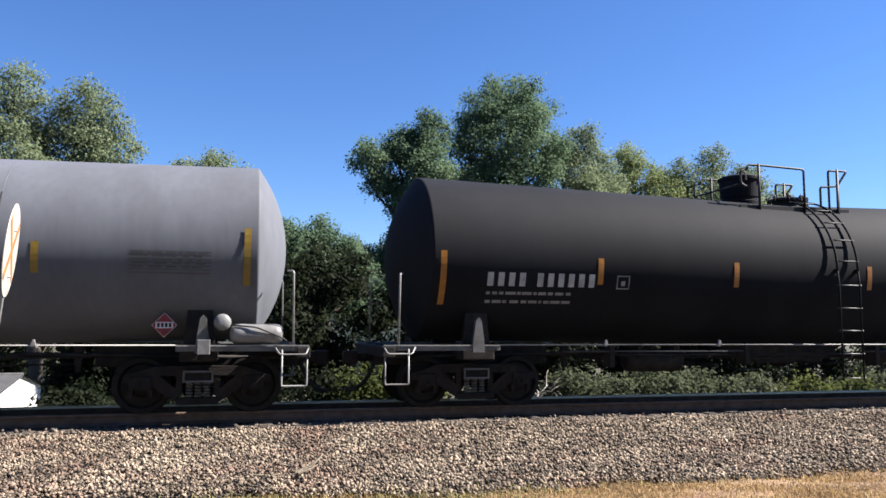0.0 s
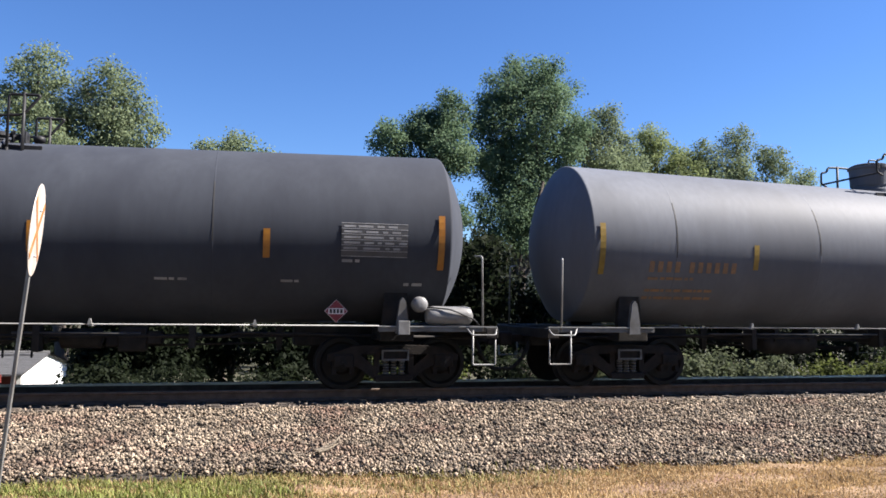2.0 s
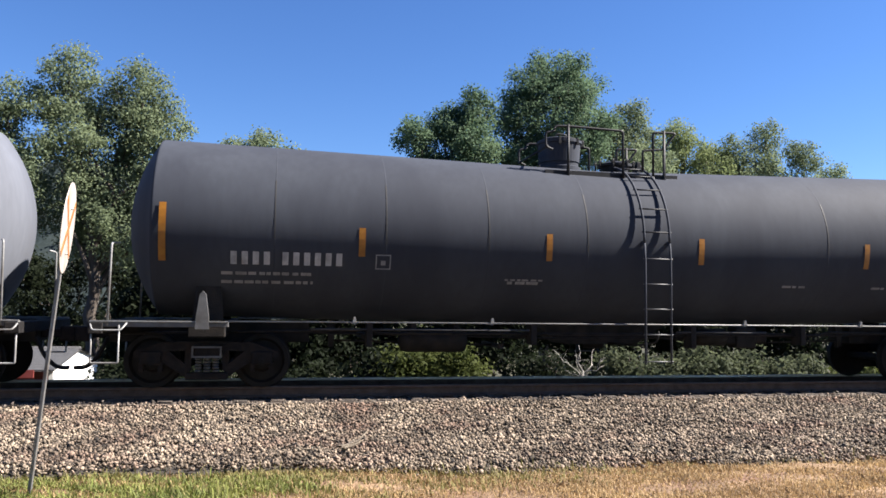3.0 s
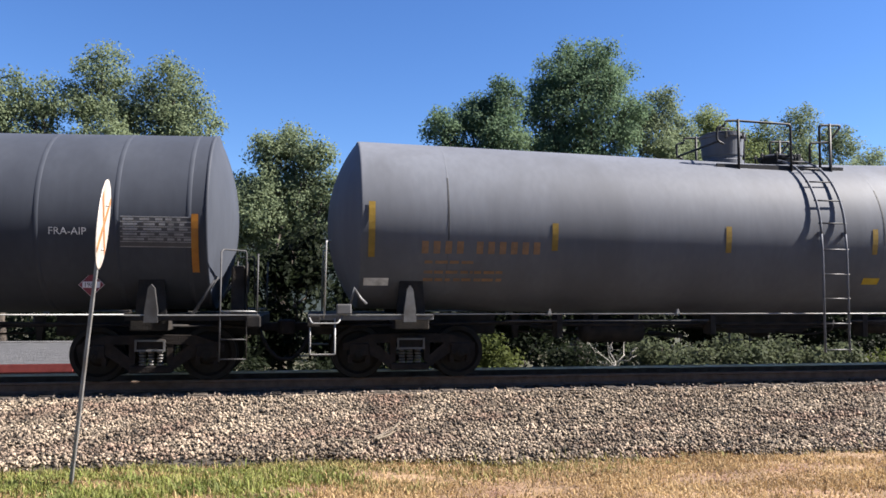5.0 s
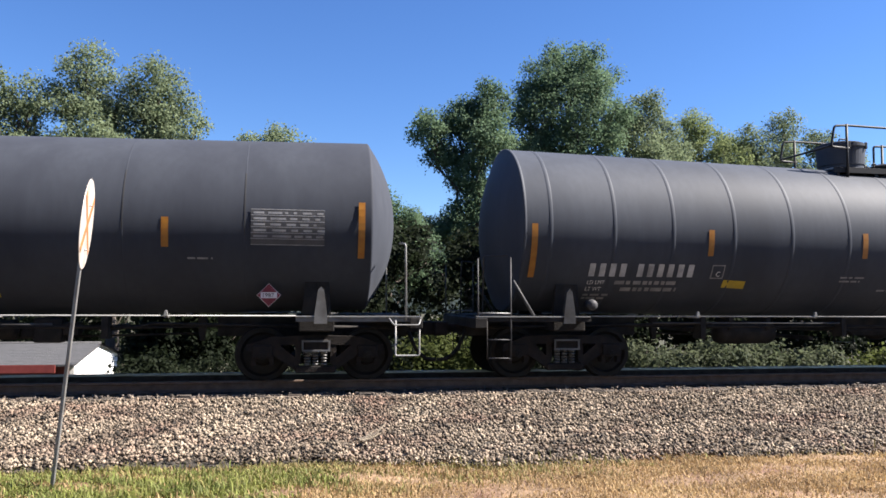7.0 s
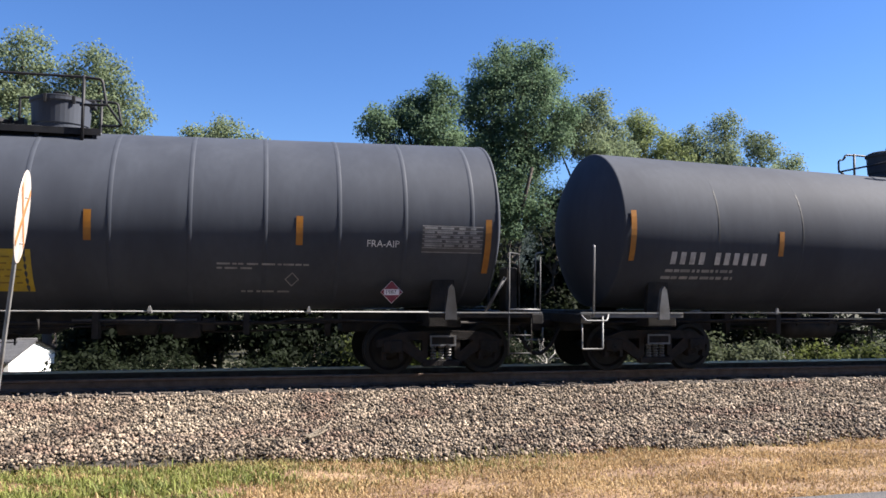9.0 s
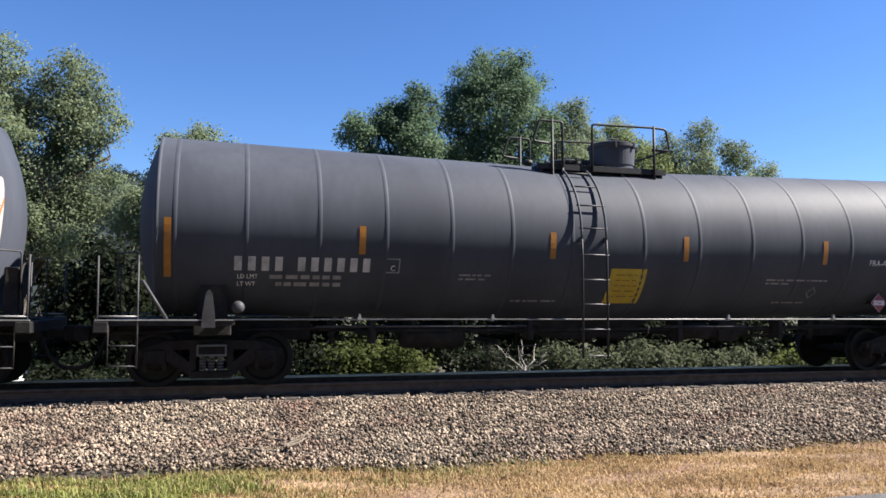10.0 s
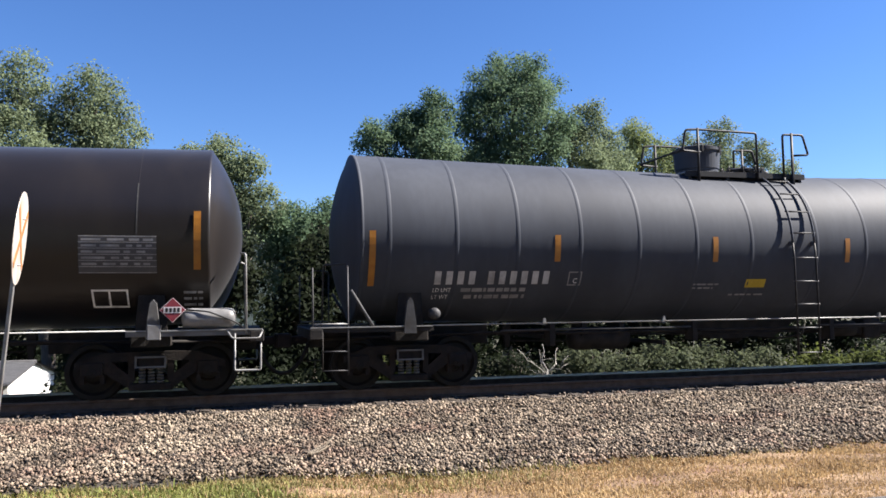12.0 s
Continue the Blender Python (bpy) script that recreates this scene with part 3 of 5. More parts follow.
def tree(name, label, category, dist, az, lobes, leaves, mat, seed, size=0.076, group="trees behind the track", trunk=0.28, base=None):
    """A tree whose crown lobes are given as bearing, height angle and radius in metres at its distance from the road."""
    rs = np.random.RandomState(seed)
    x0 = dist * math.tan(radians(az))
    z0 = float(np.interp(dist, *GROUND)) if base is None else base
    ob = thing(name, label, category, group, at=(x0, dist, z0))
    pts = []
    for a, e, r in lobes:
        x = dist * math.tan(radians(a))
        pts.append((x - x0, rs.uniform(-0.5, 0.5) * r * 1.2, EYE[2] + math.hypot(x, dist) * math.tan(radians(e)) - z0, r))
    top = max(p[2] for p in pts)
    bm = bmesh.new()
    fork = [0.0, 0.0, top * 0.4]
    limb(bm, wander((0, 0, -0.3), fork, rs, 6, 0.02), trunk, trunk * 0.7, 9)
    limb(bm, wander(fork, max(pts, key=lambda p: p[2])[:3], rs, 7, 0.04), trunk * 0.7, 0.04)
    for x, y, z, r in pts:
        s = Vector((0, 0, min(z * 0.75, top * rs.uniform(0.25, 0.5))))
        limb(bm, wander(s, (x, y, z), rs), trunk * 0.4, 0.03)
        for k in range(5):
            d = Vector(rs.normal(0, 1, 3)).normalized()
            limb(bm, wander(Vector((x, y, z)).lerp(s, 0.25), Vector((x, y, z)) + d * r * 0.85, rs, 4), 0.045, 0.012, 5)
    me = bpy.data.meshes.new("trunk")
    bm.to_mesh(me)
    bm.free()
    me.materials.append(BARK)
    tr = new("trunk", me)
    tr.parent = ob
    v, f = leaf_cloud(pts, int(leaves * (1.9 if dist > 0 else 1)), size, rs, 0.24 if dist > 0 else 0.5)
    cr = new("crown", raw_mesh("crown", v, f, mat))
    cr.parent = ob
    return ob


tree("maple_tree", "tall full-leaved green maple behind the track", "tree", 41, 19.6, [(18.2, 15.9, 1.4), (20.1, 16.5, 1.5), (21.9, 15.6, 1.4), (17.0, 13.9, 1.35), (22.5, 13.2, 1.4), (19.6, 13.6, 2.2), (17.5, 11.4, 2.0), (21.8, 10.9, 1.9), (19.0, 9.0, 2.2), (21, 7, 2), (17.5, 6.5, 1.9)], 44000, LEAF_DEEP, 21, trunk=0.4)
tree("maple_tree", "broad green tree with a ragged crown behind the track", "tree", 39, 12.6, [(9.6, 12.3, 0.95), (11.9, 13.2, 1.15), (14.0, 13.8, 1.2), (10.9, 10.8, 1.0), (13.6, 11.2, 1.5), (12.5, 9.0, 1.1), (13.8, 6.8, 1.2), (11.5, 5.0, 1.3)], 22000, LEAF_DEEP, 22, trunk=0.3)
tree("deciduous_tree", "mid-green tree beside the tall maple", "tree", 42, 25.6, [(25.7, 13.2, 1.15), (24.0, 12.6, 1.2), (27.2, 11.4, 1.2), (25.3, 10.6, 1.7), (26.3, 8.5, 1.8), (24.5, 6.5, 1.8)], 20000, LEAF_OLIVE, 23)
tree("deciduous_tree", "yellowing autumn tree in the tree line", "tree", 44, 29.8, [(29.4, 12.1, 1.1), (31.4, 10.6, 1.2), (28.6, 10.4, 1.2), (30.3, 8.7, 1.7), (29.0, 6.5, 1.7), (31.8, 7, 1.6)], 20000, LEAF_YELLOW, 24)
tree("deciduous_tree", "thin-crowned yellow-green tree at the end of the tree line", "tree", 43, 35.3, [(35.0, 11.6, 1.1), (33.2, 10.6, 1.1), (36.8, 10.0, 1.1), (38.4, 8.4, 1.0), (34.3, 8.8, 1.6), (36.6, 7.5, 1.7), (39.6, 6.3, 1.2), (34, 5, 1.8)], 22000, LEAF_OLIVE, 25)
tree("deciduous_tree", "olive-green tree standing among others behind the track", "tree", 38, -20.0, [(-20.2, 12.4, 1.25), (-18.0, 12.6, 1.05), (-22.4, 12.0, 1.3), (-19.2, 10.3, 1.6), (-21.5, 9.0, 1.8), (-17.5, 8, 1.5), (-19.5, 6, 2.0)], 22000, LEAF_OLIVE, 26)
tree("maple_tree", "tall olive-green tree with twin rounded tops", "tree", 39, -12.3, [(-14.4, 14.9, 1.2), (-10.2, 14.4, 1.25), (-12.6, 13.2, 1.35), (-8.7, 13.5, 1.1), (-7.9, 11.5, 1.0), (-15.6, 13.2, 1.2), (-11.0, 11.5, 1.7), (-14.0, 10.4, 1.7), (-9.4, 9.5, 1.5), (-12.0, 7.8, 1.9), (-8.2, 7, 1.5), (-14.5, 6.5, 1.8), (-10.5, 4.5, 2)], 36000, LEAF_OLIVE, 27, trunk=0.35)
tree("deciduous_tree", "smaller yellow-green tree between taller ones", "tree", 36, -2.0, [(-1.4, 10.9, 0.85), (-3.1, 10.2, 0.95), (0.2, 9.9, 0.85), (-4.0, 7.6, 0.9), (-1.5, 8.3, 1.4), (1.0, 7.9, 1.0), (-3.6, 6.2, 1.5), (-0.5, 5.5, 1.4), (-5.4, 5.2, 1.0), (-2.2, 3.5, 1.7)], 22000, LEAF_OLIVE, 28, trunk=0.2)
tree("deciduous_tree", "low dark green tree in a gap of the tree line", "tree", 37, 5.2, [(4.0, 6.8, 0.85), (6.2, 6.7, 0.8), (5.0, 5.0, 1.3), (7.9, 5.4, 0.9), (2.6, 5.2, 1.1), (6.5, 3.4, 1.5), (3.6, 2.8, 1.5), (8.6, 3, 1.3)], 20000, LEAF_DEEP, 29, trunk=0.15)

SHRUBS = [(-24, 46, 1.9), (-18, 46, 2.0), (-13, 46, 1.9), (-8.8, 27, 0.9), (-6, 28, 1.7), (-1.5, 30, 1.7), (3, 29, 1.5), (7.5, 30, 1.6), (12, 29, 1.7), (16.5, 30, 1.9), (21, 29, 1.8), (25, 30, 1.9), (29.5, 29, 1.7), (33.5, 30, 1.9), (37.5, 29, 1.8), (41, 29, 1.6), (44.5, 30, 1.6)]
for k, (az, dist, r) in enumerate(SHRUBS):
    rs = np.random.RandomState(60 + k)
    e = [(az + rs.uniform(-2.2, 2.2), rs.uniform(-4.5, 4.5 * r / 1.7), r * rs.uniform(0.55, 0.85)) for _ in range(6)]
    tree("tall_shrub", "dense undergrowth shrub below the tree line, tree shade put into its leaf colour", "shrub", dist, az, e, 3400, LEAF_SHADE, 80 + k, 0.12, "undergrowth", 0.09)
LOW = [(3.9, 22, 0.45, 0.95), (2.9, 22.4, 0.2, 0.8), (5.0, 22, 0.1, 0.7), (-3.9, 23, -0.1, 0.6), (8.2, 23, 0.1, 0.9), (11.0, 23, 0.3, 0.9), (12.8, 22.5, 0.25, 0.9), (14.8, 22.5, 0.25, 0.8), (16.6, 22, -0.05, 0.7), (18.3, 21.6, -0.05, 0.65), (19.8, 21.5, -0.1, 0.7), (21.5, 22, 0.0, 0.7), (0.5, 24, -0.3, 0.9), (-2.2, 24, -0.3, 0.8)]
for k, (x, dist, ztop, r) in enumerate(LOW):
    az = math.degrees(math.atan2(x, dist))
    d = math.hypot(x, dist)
    e = [(az + a, math.degrees(math.atan2(ztop - (0.0 if k in (0, 1, 2) else 0.12) - r * 0.8 - dz - EYE[2], d)), r * q) for a, dz, q in ((0, 0, 0.8), (1.6, 0.25, 0.6), (-1.5, 0.2, 0.65), (0.6, 0.8, 0.9), (-0.8, 0.9, 0.9))]
    # Sun and tree shade on these shrubs come from the choice of leaf colour.
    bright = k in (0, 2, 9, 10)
    tree("low_shrub", "bright green shrub beside the railway, sunlight put into its leaf colour" if bright else "green leafy shrub beside the railway, its shading put into the leaf colour", "shrub", dist, az, e, 3800, LEAF_BRIGHT if bright else LEAF_MID if x > 10 else LEAF_SHADE, 120 + k, 0.075, "shrubs beside the railway", 0.05)

# unseen trees across the road, added to keep sky light off the tanks' lower halves
for k in range(9):
    az = -68 + k * 17
    rs = np.random.RandomState(200 + k)
    e = [(az + rs.uniform(-8, 8), rs.uniform(6, 44), rs.uniform(2.2, 3.4)) for _ in range(12)]
    tree("sky_blocking_tree", "unseen leafy tree across the road, added to block sky light", "tree", -19, az, e, 9000, LEAF_SHADE, 220 + k, 0.42, "trees across the road", 0.3)

# a bare pale bush
rs = np.random.RandomState(7)
dead = bmesh.new()
limb(dead, wander((0.05, 0, -0.9), (0, 0, 0.02), rs, 4), 0.06, 0.045, 7)
for k, (a, h, thick) in enumerate(((0.02, 0.9, 0.024), (0.5, 0.9, 0.016), (-0.82, 1.15, 0.017), (-0.4, 0.85, 0.012), (1.05, 0.7, 0.01), (-1.2, 0.6, 0.009), (0.75, 0.8, 0.009))):
    tip = Vector((math.sin(a) * h, rs.uniform(-0.4, 0.4), math.cos(a) * h))
    limb(dead, wander((0, 0, 0), tip, rs, 5), thick, 0.007, 6)
    for j in range(3):
        s = tip * rs.uniform(0.4, 0.8)
        limb(dead, wander(s, s + Vector(rs.normal(0, 0.1, 3)) + Vector((0, 0, 0.1)), rs, 3), 0.007, 0.003, 4)
dead_me = bpy.data.meshes.new("dead_bush")
dead.to_mesh(dead_me)
dead.free()
dead_me.materials.append(PALE_WOOD)
tagged(new("dead_bush", dead_me), "bare bleached branches of a dead bush", "shrub").matrix_basis = pose(8.45, 20.8, -0.55)

# ---- wooded hill ----
rx = np.arange(-420, 620, 12.0)
hy = np.linspace(230, 420, 14)
HILL_AZ, HILL_EL = [-60, -25, -12, -6, 2, 9, 16, 24, 31, 38, 43, 50, 60], [7.0, 9.5, 9.6, 9.0, 7.2, 6.2, 5.0, 5.8, 6.9, 7.7, 7.0, 6.0, 4.5]


def hill_height(X, Y):
    el = np.interp(np.degrees(np.arctan2(X, 330)), HILL_AZ, HILL_EL)
    crest = np.hypot(X, 330) * np.tan(np.radians(el)) - 2.0
    return -3.4 + (crest + 3) * np.sin(np.clip((Y - 230) / 100, 0, 1.6) * math.pi / 2) + 1.5 * np.sin(X * 0.11) * np.sin(Y * 0.09)


# Slope tinted blue-green to carry the distance haze in its colour.
HILL = material("haze_blue_wooded_slope", (0.017, 0.024, 0.025), (0.032, 0.04, 0.038), 0.95, scale=0.08, fine=0.4, bump=0.8, bump_scale=0.5, spec=0.05)
hill = new("wooded_hill", sheet("wooded_hill", rx, hy, hill_height, HILL, 2.0))
tagged(hill, "distant hillside covered with autumn woods", "hill", kind="structure")
rs = np.random.RandomState(9)
hx, hyy = rs.uniform(-160, 400, 2400), rs.uniform(240, 345, 2400)
v, f = leaf_cloud(list(zip(hx, hyy, hill_height(hx, hyy) + 1.0, rs.uniform(1.8, 3.6, 2400))), 96000, 0.55, rs, 0.9)
tagged(new("far_woods", raw_mesh("far_woods", v, f, LEAF_FAR)), "woods on the distant hill", "woods", kind="stuff")
rs = np.random.RandomState(10)
az, dd = np.radians(rs.uniform(-34, 52, 260)), rs.uniform(58, 72, 260)
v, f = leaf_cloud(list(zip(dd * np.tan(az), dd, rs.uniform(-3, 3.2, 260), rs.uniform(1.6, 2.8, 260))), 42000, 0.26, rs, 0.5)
tagged(new("far_thicket", raw_mesh("far_thicket", v, f, LEAF_SHADE)), "thicket behind the trees, shade put into its dark leaf colour", "thicket", kind="stuff")


# ---- tank cars ----
R, HALF, SAG, ZC = 1.56, 8.2, 0.17, 2.77    # tank radius, half its straight length, droop at mid-length, height of its axis at the ends


def axis_z(x):
    return ZC - SAG * (1 - min(abs(x), HALF) / HALF)


def side_y(x, z, off=0.004):
    return -math.sqrt(max(0.01, (R + off) ** 2 - (z - axis_z(x)) ** 2))


def tank_shell(bm, ribbed):
    depth, rim = (0.34, R - 0.05) if ribbed else (0.5, R - 0.05)
    ball = (rim * rim + depth * depth) / (2 * depth)
    prof = []
    for k in range(13):
        r = max(0.02, rim * k / 12)
        prof.append((-HALF - 0.03 - (math.sqrt(ball * ball - r * r) - ball + depth), r))
    if ribbed:
        prof += [(-HALF - 0.028, R - 0.02), (-HALF - 0.018, R + 0.01), (-HALF + 0.02, R + 0.01), (-HALF + 0.03, R), (-HALF + 0.045, R), (-HALF + 0.07, R), (-7.9, R)]
    else:
        prof += [(-HALF - 0.022, R - 0.028), (-HALF - 0.008, R - 0.01), (-HALF + 0.012, R), (-HALF + 0.03, R), (-HALF + 0.06, R), (-7.9, R)]
    prof += [(-6.0, R), (-4.0, R), (-2.0, R), (0.0, R)]
    prof += [(-x, r) for x, r in reversed(prof[:-1])]
    n, rings = 72, []
    for x, r in prof:
        z = axis_z(x)
        rings.append([bm.verts.new((x, r * math.cos(2 * math.pi * j / n), z + r * math.sin(2 * math.pi * j / n))) for j in range(n)])
    for A, B in zip(rings, rings[1:]):
        for j in range(n):
            bm.faces.new((A[j], A[(j + 1) % n], B[(j + 1) % n], B[j])).smooth = True
    bm.faces.new(list(reversed(rings[0])))
    bm.faces.new(rings[-1])


def hoop(bm, width, lift, n=72):
    """A rounded band round the tank, at x = 0, its axis at z = 0."""
    prof = [(width * (k / 6 - 0.5), R - 0.004 + (lift + 0.004) * math.sin(math.pi * k / 6) ** 0.7) for k in range(7)]
    rings = [[bm.verts.new((x, r * math.cos(2 * math.pi * j / n), r * math.sin(2 * math.pi * j / n))) for j in range(n)] for x, r in prof]
    for A, B in zip(rings, rings[1:]):
        for j in range(n):
            bm.faces.new((A[j], A[(j + 1) % n], B[(j + 1) % n], B[j])).smooth = True


def patch(bm, x0, x1, z0, z1, off=0.004, slant=0.0):
    """A sheet laid on the tank's near side."""
    n = max(2, int((z1 - z0) / 0.12) + 1)
    cols = []
    for x in (x0, x1):
        cols.append([bm.verts.new((x, side_y(x, z0 + (z1 - z0) * k / n + (x - x0) * slant, off), z0 + (z1 - z0) * k / n + (x - x0) * slant)) for k in range(n + 1)])
    for k in range(n):
        bm.faces.new((cols[0][k], cols[1][k], cols[1][k + 1], cols[0][k + 1]))


def diamond(bm, x, z, r, w):
    """A thin diamond outline laid on the tank's near side."""
    rings = [[bm.verts.new((x + dx * q, side_y(x + dx * q, z + dz * q, 0.012), z + dz * q)) for dx, dz in ((1, 0), (0, 1), (-1, 0), (0, -1))] for q in (r, r - w)]
    for k in range(4):
        bm.faces.new((rings[0][k], rings[0][(k + 1) % 4], rings[1][(k + 1) % 4], rings[1][k]))


def wrap_text(body, x, z, height, mat, parent, name="stencil", label="white stencilled lettering", off=0.014):
    """Lettering laid on the tank's side; x and z are its lower left corner."""
    cu = bpy.data.curves.new("text", "FONT")
    cu.body, cu.size = body, height / 0.7
    cu.resolution_u = 2
    tmp = bpy.data.objects.new("text", cu)
    scene.collection.objects.link(tmp)
    me = bpy.data.meshes.new_from_object(tmp.evaluated_get(bpy.context.evaluated_depsgraph_get()))
    bpy.data.objects.remove(tmp)
    for v in me.vertices:
        px, pz = x + v.co.x, z + v.co.y
        v.co = (px, side_y(px, pz, off), pz)
    me.materials.clear()
    me.materials.append(mat)
    ob = new(name, me)
    ob.parent = parent
    return tagged(ob, label=label)


def mark_bars(x0, x1, z0, z1, count, mat, parent, key, gap_after=4):
    """A row of plain upright blocks in place of an identity mark."""
    step = (x1 - x0) / (count + 0.7)
    for k in range(count):
        x = x0 + step * (k + (0.7 if k >= gap_after else 0))
        part("mark_block", key + str(k), lambda bm: patch(bm, x, x + step * 0.56, z0, z1, 0.014), mat, parent, "plain painted block")


def fine_bars(rows, mat, parent, key, label="lines of small illegible stencilling"):
    def build(bm):
        for x0, x1, z, h in rows:
            x = x0
            rs = random.Random(key + str(z))
            while x < x1 - 0.03:
                w = min(rs.uniform(0.05, 0.22), x1 - x)
                patch(bm, x, x + w, z, z + h, 0.012)
                x += w + rs.uniform(0.02, 0.06)
    tagged(part("small_stencil", key, build, mat, parent, label), kind="stuff")


def placard(x, z, number, parent, y=-1.22):
    """A diamond card in an upright holder beside the tank."""
    p = part("placard", "placard", lambda bm: prism(bm, [(-0.19, 0), (0, -0.19), (0.19, 0), (0, 0.19)], -0.006, 0.0), PLACARD_RED, parent, "red diamond hazard placard", at=(x, y, z))
    part("placard_border", "placard_border", lambda bm: prism(bm, [(-0.2, 0), (0, -0.2), (0.2, 0), (0, 0.2)], 0.001, 0.006), PLACARD_WHITE, p, "white border")
    part("placard_panel", "placard_panel", lambda bm: box(bm, -0.135, 0.135, -0.011, -0.007, -0.05, 0.05), PLACARD_WHITE, p, "white number panel")
    part("holder_arm", "holder_arm", lambda bm: box(bm, -0.04, 0.04, 0.008, 0.45, -0.03, 0.03), FRAME_BLACK, p)
    if number:
        t = wrap_text(number, -0.115, 0, 0.07, RAILING, p, "placard_number", "black placard number")
        for v in t.data.vertices:
            v.co = (v.co.x, -0.0135, v.co.z - 0.035)
    else:
        for k in range(4):
            part("placard_bar", "placard_bar", lambda bm: box(bm, -0.02, 0.02, -0.0135, -0.0115, -0.035, 0.035), RAILING, p, at=(-0.09 + k * 0.06, 0, 0))
    return p


def data_table(x0, x1, z0, z1, parent, key, mat=FADED, back=PANEL):
    t = part("data_panel", key + "back", lambda bm: patch(bm, x0, x1, z0, z1, 0.011), back, parent, "dark panel with faint rows of test dates")

    def lines(bm):
        for k in range(7):
            z = z0 + (z1 - z0) * (k / 6) - 0.005
            patch(bm, x0, x1, z, z + 0.014, 0.014)
            if 0 < k < 6:
                x = x0 + 0.04
                rs = random.Random(key + str(k))
                while x < x1 - 0.12:
                    w = rs.uniform(0.05, 0.16) if x > x0 + (x1 - x0) * 0.4 else rs.uniform(0.15, 0.35)
                    patch(bm, x, x + w, z + 0.03, z + 0.065, 0.014)
                    x += w + rs.uniform(0.04, 0.1)
    part("date_print", key + "lines", lines, mat, t, "faint grey lines")


def ladder(parent, sx, side, paint, gear):
    """One side's ladder: bent stringers over the tank, rungs, feet."""
    xa, xb = sorted((sx * 0.31 + gear, sx * 0.81 + gear))
    zc = axis_z(0.5)
    upper = [(math.cos(a) * (R + 0.075), zc + math.sin(a) * (R + 0.075)) for a in [radians(78 - 78 * k / 14) for k in range(15)]]
    lower = [upper[-1], (R + 0.1, 2.3), (R + 0.1, 0.42)]
    for x in (xa, xb):
        part("ladder_stringer", "stringer_upper%d" % side, lambda bm: pipe(bm, [(0, side * y, z) for y, z in upper], 0.024, 6), paint, parent, at=(x, 0, 0))
        # On black cars the lower stringers are coloured darker, as if in shade.
        part("ladder_stringer", "stringer_lower%d" % side, lambda bm: pipe(bm, [(0, side * y, z) for y, z in lower], 0.022, 6), RAILING if paint is BLACK else paint, parent, at=(x, 0, 0))
        part("ladder_bracket", "ladder_bracket%d" % side, lambda bm: box(bm, -0.02, 0.02, min(side * (R - 0.03), side * (R + 0.08)), max(side * (R - 0.03), side * (R + 0.08)), zc - 0.04, zc + 0.04), paint, parent, at=(x, 0, 0))
    spots = [(math.cos(radians(a)) * (R + 0.075), zc + math.sin(radians(a)) * (R + 0.075)) for a in (72, 55, 39, 23, 7)] + [(R + 0.1, z) for z in (2.32, 1.86, 1.41, 0.95, 0.47)]
    for k, (y, z) in enumerate(spots):
        part("ladder_rung", "rung_dark" if k < 5 else "rung", lambda bm: pipe(bm, [(-0.29, 0, 0), (0.29, 0, 0)], 0.015 if k < 5 else 0.011, 6), RAILING if k < 5 else GREY_STEEL, parent,
             "" if k < 5 else "worn grey rung", at=((xa + xb) / 2, side * y, z))


